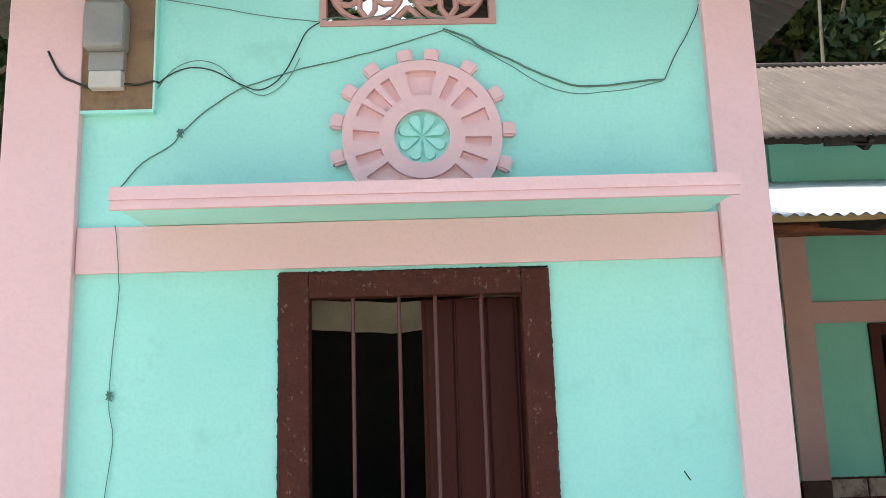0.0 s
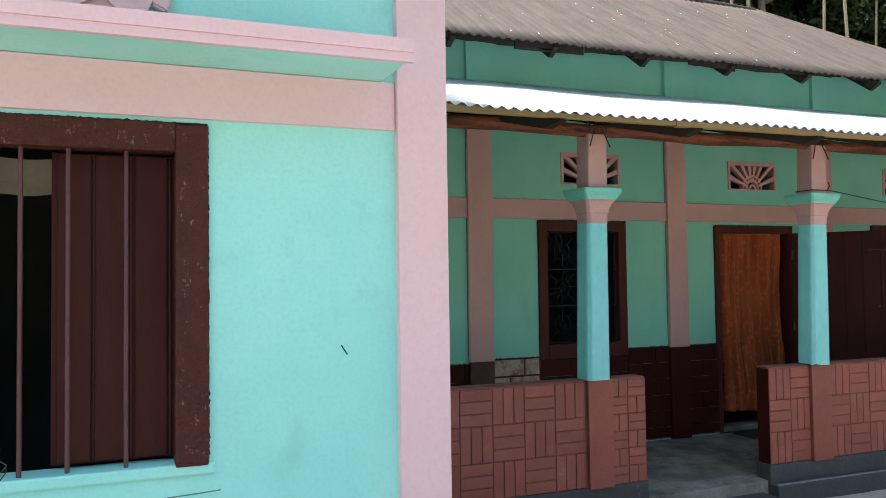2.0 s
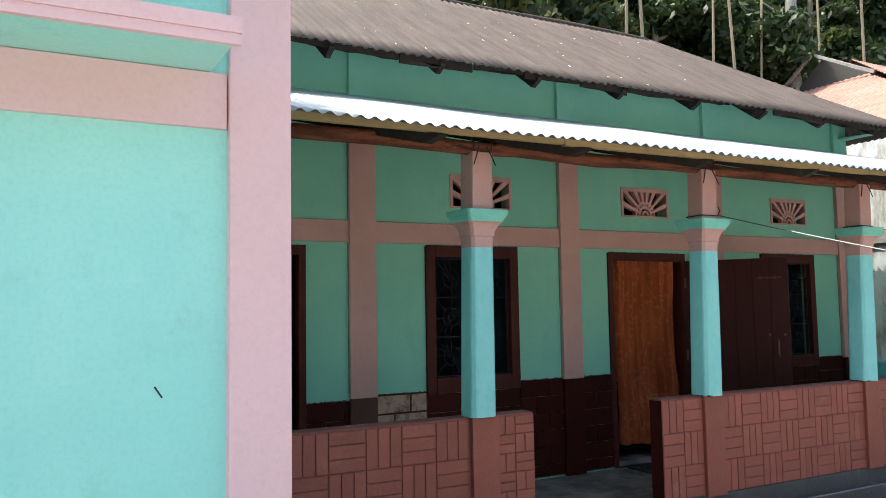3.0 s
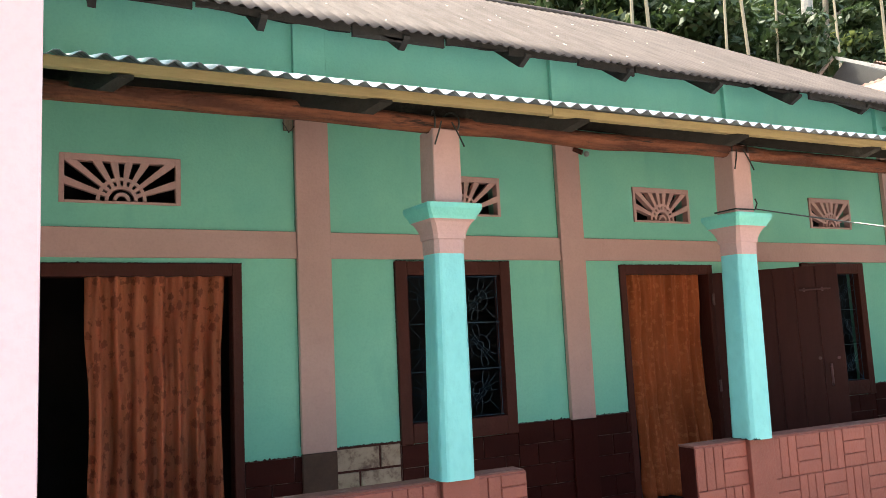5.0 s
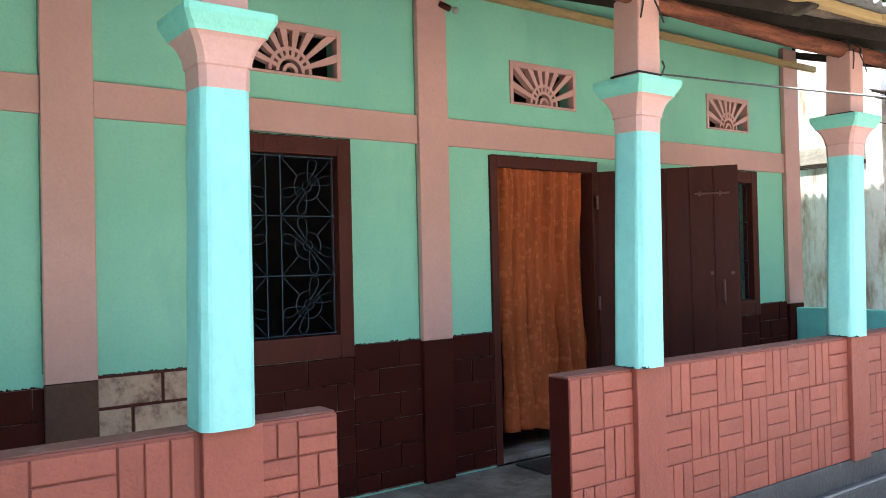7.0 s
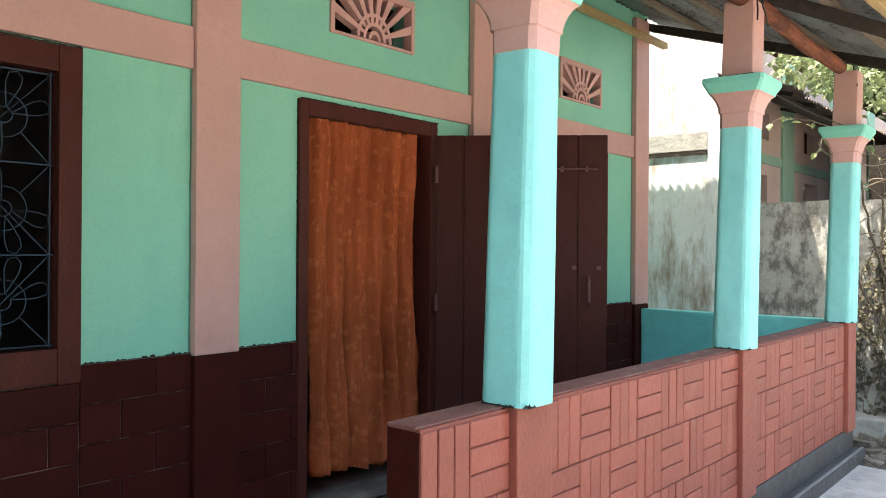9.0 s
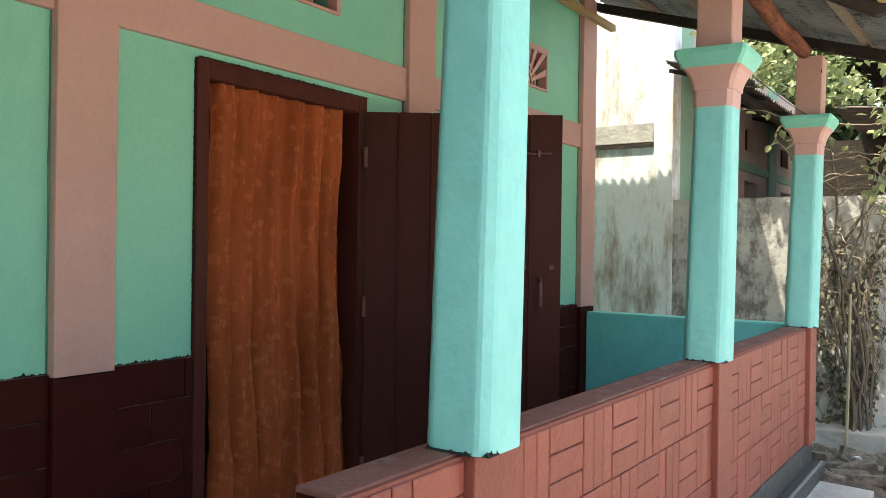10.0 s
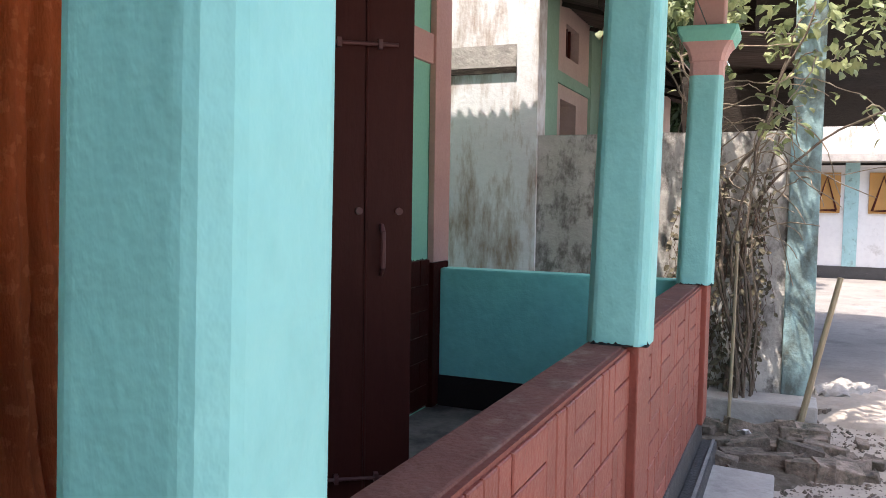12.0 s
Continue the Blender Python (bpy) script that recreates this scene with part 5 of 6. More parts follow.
yard = thing("yard_wall", "mould-stained plaster yard wall", "wall", kind="structure")
bm = bmesh.new()
box(bm, 12.62, 12.76, 4.655, 6.45, -0.3, 1.915)
bmesh.ops.subdivide_edges(bm, edges=bm.edges[:], cuts=7, use_grid_fill=True)
for v in bm.verts:
    v.co += Vector((0.008 * noise.noise(v.co * 3), 0, 0.012 * noise.noise(v.co * 4) if v.co.z > 1.85 else 0))
part("wall_body", bm, MOSSWALL, yard)
part("pillar", boxes((12.58, 12.8, 4.462, 4.655, -0.3, 3.4), bevel=0.01), PILLARMOSS, yard, "pale blue stained pillar")
part("footing", boxes((12.27, 12.6, 4.43, 6.4, -0.3, 0.10), bevel=0.015), CONCRETE, yard, "low grey cement footing")

far = thing("far_house", "white house with blue pilasters and orange wooden shutters", "house")
FX = 26.0
part("wall_body", boxes((FX, FX + 6, -3.0, 6.5, -0.4, 2.3)), material("far_white_wall", (0.74, 0.75, 0.76), (0.62, 0.63, 0.66), 0.8, scale=0.8, grain=10, bump=0.1, stain=(0.35, 0.34, 0.33), stain_scale=1.4, stain_at=0.66), far)
part("plinth", boxes((FX - 0.06, FX, -3.0, 6.5, -0.4, 0.1)), PLINTH, far)
part("roof", boxes((FX - 0.9, FX + 6.3, -3.4, 6.9, 2.35, 2.5)), CONCRETE, far)
part("parapet", boxes((FX - 0.4, FX - 0.2, -3.2, 6.8, 2.5, 3.3)), WHITEWALL, far)
for y in (3.27, 2.15, 0.6, 5.0):
    part("pilaster", boxes((FX - 0.05, FX, y, y + 0.28, 0.1, 2.35)), PILLARBLUE, far)
for y in (3.77, 2.68, 1.1):
    w_ = part("shutter", boxes((FX - 0.06, FX - 0.001, y - 0.14, y + 0.40, 1.26, 2.14)), ORANGEWOOD, far, "orange wooden shutter")
    part("brace", tube_bm([[(FX - 0.07, y - 0.07, 1.32), (FX - 0.07, y + 0.13, 2.06), (FX - 0.07, y + 0.33, 1.32), (FX - 0.07, y - 0.07, 1.32)]], 0.03, 4), FRAME, w_)

rusty = thing("rusty_house", "house with a rusty corrugated hip roof among the trees", "house")
for sy, seed in ((8.0, 13), (18.0, 14)):
    slope = corrugated(16.5, 28.0, (sy, 5.0), (13.0, 7.85), 0.16, 0.03, seed=seed)
    p, q = (16.5, sy), (20.2, 13 + (sy - 13) * 0.21)
    hip_cut(slope, *((q, p) if sy < 13 else (p, q)))
    part("roof", slope, RUSTROOF, rusty, "rusty pink corrugated roof")
end = turned(corrugated(8.0, 18.0, (0.0, 5.0), (3.7, 7.08), 0.16, 0.03, seed=15), 16.5, 1)
hip_cut(hip_cut(end, (16.5, 8.0), (20.2, 11.95)), (20.2, 14.05), (16.5, 18.0))
part("roof_end", end, RUSTROOF, rusty, "rusty pink corrugated hip end")
part("wall_body", boxes((17.3, 27.5, 8.8, 17.2, -0.3, 5.2)), WHITEWALL, rusty)
# solid triangle, coloured dark for the shade inside the open gablet
bm = bmesh.new()
tri = [bm.verts.new((x, y, z)) for x in (20.25, 20.8) for y, z in ((11.92, 7.05), (13.15, 7.8), (14.08, 7.05))]
bm.faces.new(tri[:3]), bm.faces.new(tri[:2:-1])
for i in range(3):
    bm.faces.new((tri[i], tri[3 + i], tri[3 + (i + 1) % 3], tri[(i + 1) % 3]))
bmesh.ops.recalc_face_normals(bm, faces=bm.faces[:])
part("gablet", bm, INNERSHADE, rusty, "gablet opening, its shade painted dark")
part("barge_board", tube_bm([[(19.9, 11.6, 6.98), (19.9, 13.2, 7.86), (19.9, 14.2, 7.12)]], 0.055, 4), CONCRETE, rusty)

# made-up building: deep shade behind the yard wall, given as near-black blocks
shed = thing("dark_shed", "made-up dark block for the shade behind the yard wall", "shed")
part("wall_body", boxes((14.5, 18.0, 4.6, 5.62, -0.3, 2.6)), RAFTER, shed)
# added dark box and cover for the shade right of the pillar
part("loft", boxes((14.6, 18.0, 3.75, 5.0, 2.42, 3.4)), RAFTER, shed, "made-up dark box for the shade higher up")
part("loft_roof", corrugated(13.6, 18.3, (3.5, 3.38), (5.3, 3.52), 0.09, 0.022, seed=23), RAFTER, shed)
part("roof", corrugated(13.0, 18.3, (4.5, 2.62), (5.2, 2.69), 0.09, 0.022, seed=17), OLDROOF, shed)

# ---- rubble, slab and stick by the yard wall ----
slab = thing("concrete_slab", "broken pale concrete slab lying beside the plinth", "slab", at=(10.78, 4.845, -0.085))
bm = bmesh.new()
box(bm, -0.62, 0.42, -0.17, 0.17, -0.05, 0.06, 0.012)
for v in bm.verts:
    v.co += Vector((noise.noise(v.co * 4), noise.noise(v.co * 4 + Vector((3, 0, 0))), 0.3 * noise.noise(v.co * 5))) * 0.03
part("slab_body", bm, CONCRETE, slab)
rng = random.Random(31)
brick_meshes = []
for k in range(6):
    bm = bmesh.new()
    l, w, h = ((0.09, 0.06, 0.04), (0.06, 0.05, 0.035), (0.04, 0.035, 0.025), (0.12, 0.065, 0.04), (0.125, 0.062, 0.055), (0.15, 0.07, 0.05))[k]
    box(bm, -l, l, -w, w, -h, h, 0.008)
    for v in bm.verts:
        v.co += noise.noise_vector(v.co * 11 + Vector((k * 3, 0, 0))) * (0.022 if k < 4 else 0.012)
    me = bpy.data.meshes.new("loose_brick")
    bm.to_mesh(me)
    bm.free()
    me.materials.append(BRICKGREY)
    brick_meshes.append(me)
for k in range(13):
    x = 11.42 + 0.3 * (k % 3) + rng.uniform(-0.06, 0.06)
    y = 5.02 - 0.17 * (k // 3) + rng.uniform(-0.04, 0.04)
    ob = new("loose_brick", brick_meshes[(4, 4, 5)[k % 3]])
    ob.matrix_world = pose(x, y, ground_height(x, y) + rng.uniform(0.01, 0.06), rng.uniform(-14, 14), rng.uniform(-14, 14), 96 + rng.uniform(-16, 16))
    tagged(ob, "old whole brick, mossy and half sunk in earth", "brick", "loose rubble bricks")
for k in range(34):
    x = rng.uniform(11.25, 12.25)
    y = 5.15 - 1.0 * rng.random() ** 1.3
    ob = new("loose_brick", brick_meshes[rng.randrange(4)])
    ob.matrix_world = pose(x, y, ground_height(x, y) + rng.uniform(-0.015, 0.035), rng.uniform(-14, 14), rng.uniform(-14, 14), rng.choice((0, 90)) + rng.uniform(-35, 35))
    tagged(ob, "old broken mossy brick lying in rubble", "brick", "loose rubble bricks")
bm = bmesh.new()
for k in range(2800):
    x, y = rng.uniform(10.9, 12.7), 5.15 - 1.3 * rng.random() ** 1.5
    r = 0.004 + 0.014 * rng.random() ** 4
    c = Vector((x, y, ground_height(x, y) + r * 0.3))
    vs = [bm.verts.new(c + Vector(p) * r * rng.uniform(0.7, 1.3)) for p in ((1, 0, 0), (0, 1, 0), (-1, 0, 0), (0, -1, 0), (0, 0, 0.8), (0, 0, -0.8))]
    for a, b in ((0, 1), (1, 2), (2, 3), (3, 0)):
        bm.faces.new((vs[a], vs[b], vs[4]))
        bm.faces.new((vs[b], vs[a], vs[5]))
tagged(link_mesh("rubble_grit", bm, BRICKGREY), "small stones and brick chips on the earth", "rubble", kind="stuff")
bm = bmesh.new()
box(bm, -0.05, 0.03, -0.03, 0.03, 0, 0.004)
bmesh.ops.subdivide_edges(bm, edges=bm.edges[:], cuts=2, use_grid_fill=True)
for v in bm.verts:
    v.co.z += 0.03 * noise.noise(v.co * 30)
ob = tagged(link_mesh("paper_scrap", bm, PAPER), "crumpled white paper scrap on the rubble", "litter")
ob.matrix_world = pose(11.82, 4.85, 0.0, 35, 20, 40)
tagged(link_mesh("leaning_stick", tube_bm([[(12.24, 4.55, -0.1), (12.245, 4.45, 0.4), (12.235, 4.335, 0.955)]], 0.022, 8, 0.017), BAMBOO), "dry bamboo stick leaning over the cement footing", "stick")
tagged(link_mesh("bamboo_stake", tube_bm([[(12.2, 4.965, -0.1), (12.2, 4.955, 0.5), (12.19, 4.95, 1.15)]], 0.012, 7), BAMBOO), "thin upright bamboo stake by the yard wall", "stick")
sack = bmesh.new()
bmesh.ops.create_icosphere(sack, subdivisions=4, radius=1.0)
for v in sack.verts:
    c = v.co.copy()
    fold = noise.noise((c.x * 2.2, c.y * 2.6, 1.0)) + 0.5 * noise.noise((c.x * 5, c.y * 7, 4.0))
    v.co = Vector((c.x * 0.34 * (1 + 0.35 * noise.noise((c.y * 2, c.z, 7))), c.y * 0.17 * (1 + 0.4 * noise.noise((c.x * 3, c.z, 2))), c.z * 0.06 + (0.075 * fold if c.z > -0.3 else 0)))
ob = tagged(link_mesh("torn_sack", sack, SACK, True), "torn pale sacking heaped on the ground", "sack")
ob.matrix_world = pose(13.45, 4.2, -0.03, 0, 0, -28)
for k in range(26):
    x, y = 12.75 + 1.0 * rng.random() ** 1.2, 4.42 - 0.75 * rng.random()
    ob = new("loose_brick", brick_meshes[rng.choice((0, 1, 2, 2))])
    ob.matrix_world = pose(x, y, ground_height(x, y) + rng.uniform(0.0, 0.04), rng.uniform(-16, 16), rng.uniform(-16, 16), rng.uniform(0, 180))
    tagged(ob, "broken brick lump in a heap of spoil", "brick", "loose rubble bricks")
# dark soil under the bricks and a heap of spoil behind the stick
for nm, cx, cy, rx, ry, hh, mat_, lab in (("soil_patch", 11.85, 4.82, 0.85, 0.5, 0.035, SOIL, "dark damp soil littered round old bricks"), ("spoil_heap", 13.2, 4.08, 0.75, 0.55, 0.085, DIRT, "low heap of pale earth spoil")):
    bm = bmesh.new()
    g = [[bm.verts.new((cx + rx * u, cy + ry * w, ground_height(cx + rx * u, cy + ry * w) - 0.03 + (hh + 0.03) * max(0, 1 - (u * u + w * w) * (1 + 0.5 * noise.noise((u * 3, w * 3, cx)))) ** 0.5 + 0.012 * noise.noise((u * 11, w * 9, cx)) + 0.006 * noise.noise((u * 31, w * 27, cx)))) for u in np.linspace(-1.15, 1.15, 56)] for w in np.linspace(-1.15, 1.15, 44)]
    for r0, r1 in zip(g, g[1:]):
        for i in range(55):
            bm.faces.new((r0[i], r0[i + 1], r1[i + 1], r1[i]))
    tagged(link_mesh(nm, bm, mat_, True), lab, "soil", kind="structure")

# ---- creeper ----
def kite_leaf(bm, c, d, n, size):
    d = d.normalized()
    s = d.cross(n)
    s = s.normalized() if s.length > 1e-4 else d.orthogonal().normalized()
    up = s.cross(d).normalized()
    pts = [c, c + d * size * 0.35 + s * size * 0.33 + up * size * 0.08, c + d * size * 0.7 + s * size * 0.25 + up * size * 0.05, c + d * size - up * size * 0.1,
           c + d * size * 0.7 - s * size * 0.25 + up * size * 0.05, c + d * size * 0.35 - s * size * 0.33 + up * size * 0.08]
    vs = [bm.verts.new(p) for p in pts]
    mid = bm.verts.new(c + d * size * 0.5)
    for i in range(6):
        bm.faces.new((vs[i], vs[(i + 1) % 6], mid))


rng = random.Random(77)
creeper = thing("creeper", "tangled leafy creeper climbing over bare stems by the yard wall", "creeper", at=(12.3, 4.95, -0.08))
stems, tips = [], []
for k in range(9):
    p = Vector((rng.uniform(-0.02, 0.2), rng.uniform(-0.12, 0.1), 0))
    d = Vector((0, rng.uniform(-0.08, 0.08), 1))
    fan = rng.uniform(-0.11, 0.05)
    pts = []
    top = rng.uniform(2.5, 3.2) if k < 6 else rng.uniform(1.4, 2.4)
    while p.z < top and len(pts) < 90:
        pts.append(p.copy())
        loose = 0.16 if p.z < 1.5 else 0.26
        d += Vector((rng.uniform(-loose, loose), rng.uniform(-loose, loose) + (fan if p.z > 1.4 else -p.y * 0.15), rng.uniform(-0.05, 0.15)))
        d.normalize()
        d.z = max(d.z, 0.3)
        p = p + d * 0.05
        p.x = min(max(p.x, -0.3), 0.27)
    stems.append(pts)
for n_, pts in enumerate(list(stems)):
    for j in range(6):
        q = rng.choice(pts[len(pts) * 3 // 5:]).copy()
        d = Vector((rng.uniform(-0.7, 0.3), rng.uniform(-1.0, 0.45), rng.uniform(-0.1, 0.9)))
        tw = [q.copy()]
        for s_ in range(rng.randrange(7, 20)):
            d += Vector((rng.uniform(-0.28, 0.28), rng.uniform(-0.28, 0.28), rng.uniform(-0.3, 0.16)))
            q = q + d.normalized() * 0.05
            tw.append(q.copy())
        tips.append(tw)
for k, pts in enumerate(stems):
    ob = part("stem", tube_bm([pts], 0.018 if k < 3 else 0.011, 6, 0.006), STEMBARK, creeper)
bm = bmesh.new()
for tw in tips:
    tube(bm, tw, 0.0065, 4, 0.003)
# thin dry vines hanging close to the wall
hang = []
bm_h = bmesh.new()
for k in range(70):
    p = Vector((0.27 - 0.1 * rng.random() ** 2, rng.uniform(-0.2, 0.5), rng.uniform(0.5, 1.75)))
    pts = [p.copy()]
    while p.z > 0.17 and len(pts) < rng.randrange(10, 30):
        p = p + Vector((rng.uniform(-0.012, 0.012), rng.uniform(-0.03, 0.03), -rng.uniform(0.03, 0.07)))
        p.x = min(p.x, 0.29)
        pts.append(p.copy())
    if len(pts) > 2:
        hang.append(pts)
        tube(bm_h, pts, 0.0032, 4, 0.002)
tagged(part("twig_tangle", bm, BARK, creeper), kind="stuff")
tagged(part("hanging_tangle", bm_h, GREYBROWN, creeper, "thin dry hanging vines"), kind="stuff")


def loose_leaf(bm, at, lo, hi):
    kite_leaf(bm, at, Vector((rng.uniform(-1, 1), rng.uniform(-1, 1), rng.uniform(-1, 0.2))), Vector((rng.uniform(-0.6, 0.6), rng.uniform(-0.6, 0.6), 1)), rng.uniform(lo, hi))


bm = bmesh.new()
for tw in tips:
    for q in tw:
        if q.z > 1.9 and q.y < -0.12 and rng.random() < 0.55 or q.z > 2.3 and rng.random() < 0.35:
            loose_leaf(bm, q + Vector((rng.uniform(-0.04, 0.04), rng.uniform(-0.04, 0.04), rng.uniform(-0.05, 0.03))), 0.045, 0.1)
# foliage lying over the lean-to roof and hanging past its eave
for _ in range(1500):
    y = 0.05 + 1.2 * rng.random()
    a = Vector((rng.uniform(-0.25, 1.2), y, 2.84 + 0.3 * (y - 0.1) + 0.4 * rng.random() ** 1.6))
    if noise.noise(a * 1.7) > -0.1:
        loose_leaf(bm, a, 0.05, 0.1)
for _ in range(1000):
    y = -0.1 - 1.0 * rng.random()
    a = Vector((rng.uniform(-0.3, 0.7), y, 2.35 + rng.random() * 0.95))
    if noise.noise(a * 2.3) > 0.02:
        loose_leaf(bm, a, 0.05, 0.105)
tagged(part("foliage", bm, VINELEAF, creeper, "sunlit green leaves"), kind="stuff")
bm = bmesh.new()
for pts in hang:
    for q in pts:
        if rng.random() < 0.75:
            kite_leaf(bm, q + Vector((-0.01, rng.uniform(-0.02, 0.02), 0)), Vector((rng.uniform(-1, 0.1), rng.uniform(-1, 1), rng.uniform(-1, 0.2))), Vector((-1, rng.uniform(-0.6, 0.6), 0.4)), rng.uniform(0.025, 0.065))
tagged(part("dry_foliage", bm, DRYLEAF, creeper, "withered brown leaves on the wall"), kind="stuff")

# ---- trees ----
def leaf_cloud(name, centres, count, size, mat, rng, parent, label=""):
    n = len(centres)
    idx = np.array([rng.randrange(n) for _ in range(count)])
    C = np.array([c[0] for c in centres])[idx]
    R = np.array([c[1] for c in centres])[idx]
    gen = np.random.default_rng(rng.randrange(10 ** 6))
    dirs = gen.normal(size=(count, 3))
    dirs /= np.linalg.norm(dirs, axis=1)[:, None]
    rad = gen.random(count) ** 0.45
    P = C + dirs * (R * rad)[:, None] * np.array([1.0, 1.0, 0.75])
    a = gen.normal(size=(count, 3))
    a[:, 2] -= 0.4
    a /= np.linalg.norm(a, axis=1)[:, None]
    b = np.cross(a, gen.normal(size=(count, 3)))
    b /= np.linalg.norm(b, axis=1)[:, None]
    s = (size * (0.6 + 0.8 * gen.random(count)))[:, None]
    V = np.stack([P - a * s, P + b * s * 0.42, P + a * s, P - b * s * 0.42], 1).reshape(-1, 3)
    F = np.arange(count * 4).reshape(-1, 4)
    me = bpy.data.meshes.new(name)
    me.from_pydata(V.tolist(), [], F.tolist())
    me.materials.append(mat)
    ob = new(name, me)
    ob.parent = parent
    if label:
        ob["label"] = label
    return tagged(ob, kind="stuff")


def broad_tree(label, at, height, spread, seed, mats, count=9000, size=0.13, low=0.3):
    rng = random.Random(seed)
    t = thing("tree", label, "tree", "background trees", at=at)
    bm = bmesh.new()
    trunk = [Vector((0.25 * math.sin(k * 0.5 + seed), 0.2 * math.cos(k * 0.7), height * 0.75 * k / 8)) for k in range(9)]
    tube(bm, trunk, 0.22, 9, 0.07)
    centres = []
    limbs = []
    for k in range(22):
        f = rng.uniform(low, 1.0)
        p = trunk[min(8, int(f * 8))].copy()
        ang = rng.uniform(0, 6.28)
        d = Vector((math.cos(ang), math.sin(ang), rng.uniform(0.1, 0.7)))
        ln = spread * rng.uniform(0.4, 1.0) * (1.15 - 0.5 * f)
        pts = [p + d * ln * j / 5 + Vector((0, 0, 0.05 * j * j * rng.uniform(-0.4, 0.8))) for j in range(6)]
        tube(bm, pts, 0.07, 6, 0.015)
        for j in (2, 3, 4, 5):
            centres.append((np.array(pts[j] + Vector((rng.uniform(-0.4, 0.4), rng.uniform(-0.4, 0.4), rng.uniform(-0.3, 0.5)))), rng.uniform(0.35, 0.95)))
    part("trunk", bm, BARK, t)
    for i, m in enumerate(mats):
        leaf_cloud("crown", centres if i == 0 else centres[::3], count // (1 if i == 0 else 4), size, m, rng, t)
    return t


T1 = broad_tree("tall dark leafy tree behind the houses", (9.5, 15.5, -0.1), 15.5, 4.0, 5, (LEAF, LEAFLIGHT), 30000, 0.155)
T2 = broad_tree("tall sunlit leafy tree behind the houses", (13.5, 17.0, -0.1), 16.5, 4.2, 9, (LEAF, LEAFLIGHT), 30000, 0.16)
T3 = broad_tree("dense dark tree with low branches", (17.5, 16.0, -0.1), 13.5, 3.8, 15, (LEAF,), 32000, 0.155, 0.1)
for src, x, y, rz, s in ((T3, 21.5, 18.0, 70, 1.15), (T1, 25.5, 17.0, 140, 1.1), (T2, 29.5, 16.0, 200, 1.0), (T3, 5.5, 16.5, 250, 1.1), (T2, 20.0, 23.0, 30, 1.3), (T1, 13.0, 23.0, 90, 1.35), (T3, 27.0, 24.0, 300, 1.4), (T2, 34.0, 21.0, 330, 1.4),
                        (T3, 32.0, 11.0, 20, 1.0), (T1, 8.0, 22.0, 10, 1.3), (T3, -2.6, 8.0, 45, 0.6), (T1, -4.0, 10.5, 0, 0.8), (T3, 22.5, 7.5, 120, 0.62), (T3, 36.0, 4.0, 60, 0.9), (T1, 39.0, 9.0, 60, 1.1), (T3, 2.0, 20.0, 0, 1.2), (T3, 11.5, 18.5, 200, 1.15), (T3, 15.5, 20.0, 100, 1.3), (T1, 18.0, 20.0, 260, 1.2), (T3, 24.0, 20.5, 15, 1.3), (T3, 14.5, 14.8, 35, 0.75), (T3, 11.0, 14.5, 310, 0.7), (T3, 19.8, 15.8, 220, 0.85),
                        (T3, 24.0, 15.0, 20, 0.9), (T2, 30.0, 21.0, 20, 1.3),
                        # unseen row opposite the houses, added to cut low sky light on the veranda
                        (T1, -14.0, -20.0, 20, 1.1), (T3, -6.0, -22.0, 80, 1.2), (T2, 1.0, -20.0, 140, 1.0), (T3, 7.5, -21.0, 200, 1.2), (T1, 14.0, -22.0, 250, 1.1), (T3, 21.0, -20.0, 300, 1.2), (T2, 28.0, -22.0, 10, 1.1), (T3, 36.0, -18.0, 45, 1.3)):
    copy_thing(src, pose(x, y, -0.1, 0, 0, rz) @ Matrix.Diagonal((s, s, s, 1)))

palm = thing("palm_trunk", "tall pale ringed palm trunk behind the roofs", "palm", at=(20.3, 14.0, -0.1))
bm = bmesh.new()
tube(bm, [(0.04 * math.sin(k), 0, 16.0 * k / 40) for k in range(41)], 0.16, 10, 0.12)
for k, v in enumerate(bm.verts):
    if (k // 10) % 2:
        v.co.x *= 1.05
        v.co.y *= 1.05
part("trunk", bm, PALEBARK, palm)
bm = bmesh.new()
rng = random.Random(3)
for k in range(14):
    a = k * 2.4
    for j in range(26):
        s = j / 25
        c = Vector((math.cos(a) * 3.2 * s, math.sin(a) * 3.2 * s, 15.9 + 1.4 * math.sin(s * 2.6) - 1.6 * s * s))
        for side in (-1, 1):
            d = Vector((-math.sin(a) * side, math.cos(a) * side, -0.5)) + Vector((math.cos(a), math.sin(a), 0)) * 0.5
            q = c + d.normalized() * 0.75 * (1 - 0.5 * s)
            w = Vector((math.cos(a), math.sin(a), 0)) * 0.03
            bm.faces.new([bm.verts.new(v) for v in (c - w, c + w, q)])
tagged(part("fronds", bm, LEAF, palm), kind="stuff")
stalk = thing("bamboo", "thin pale tall bamboo behind the roofs", "bamboo", "tall bamboos", at=(9.0, 13.5, -0.1))
bm = bmesh.new()
pts = []
tube(bm, [(0.0 + 0.5 * (k / 20) ** 2, 0, 12.0 * k / 20) for k in range(21)], 0.045, 7, 0.025)
part("culm", bm, BAMBOO, stalk)
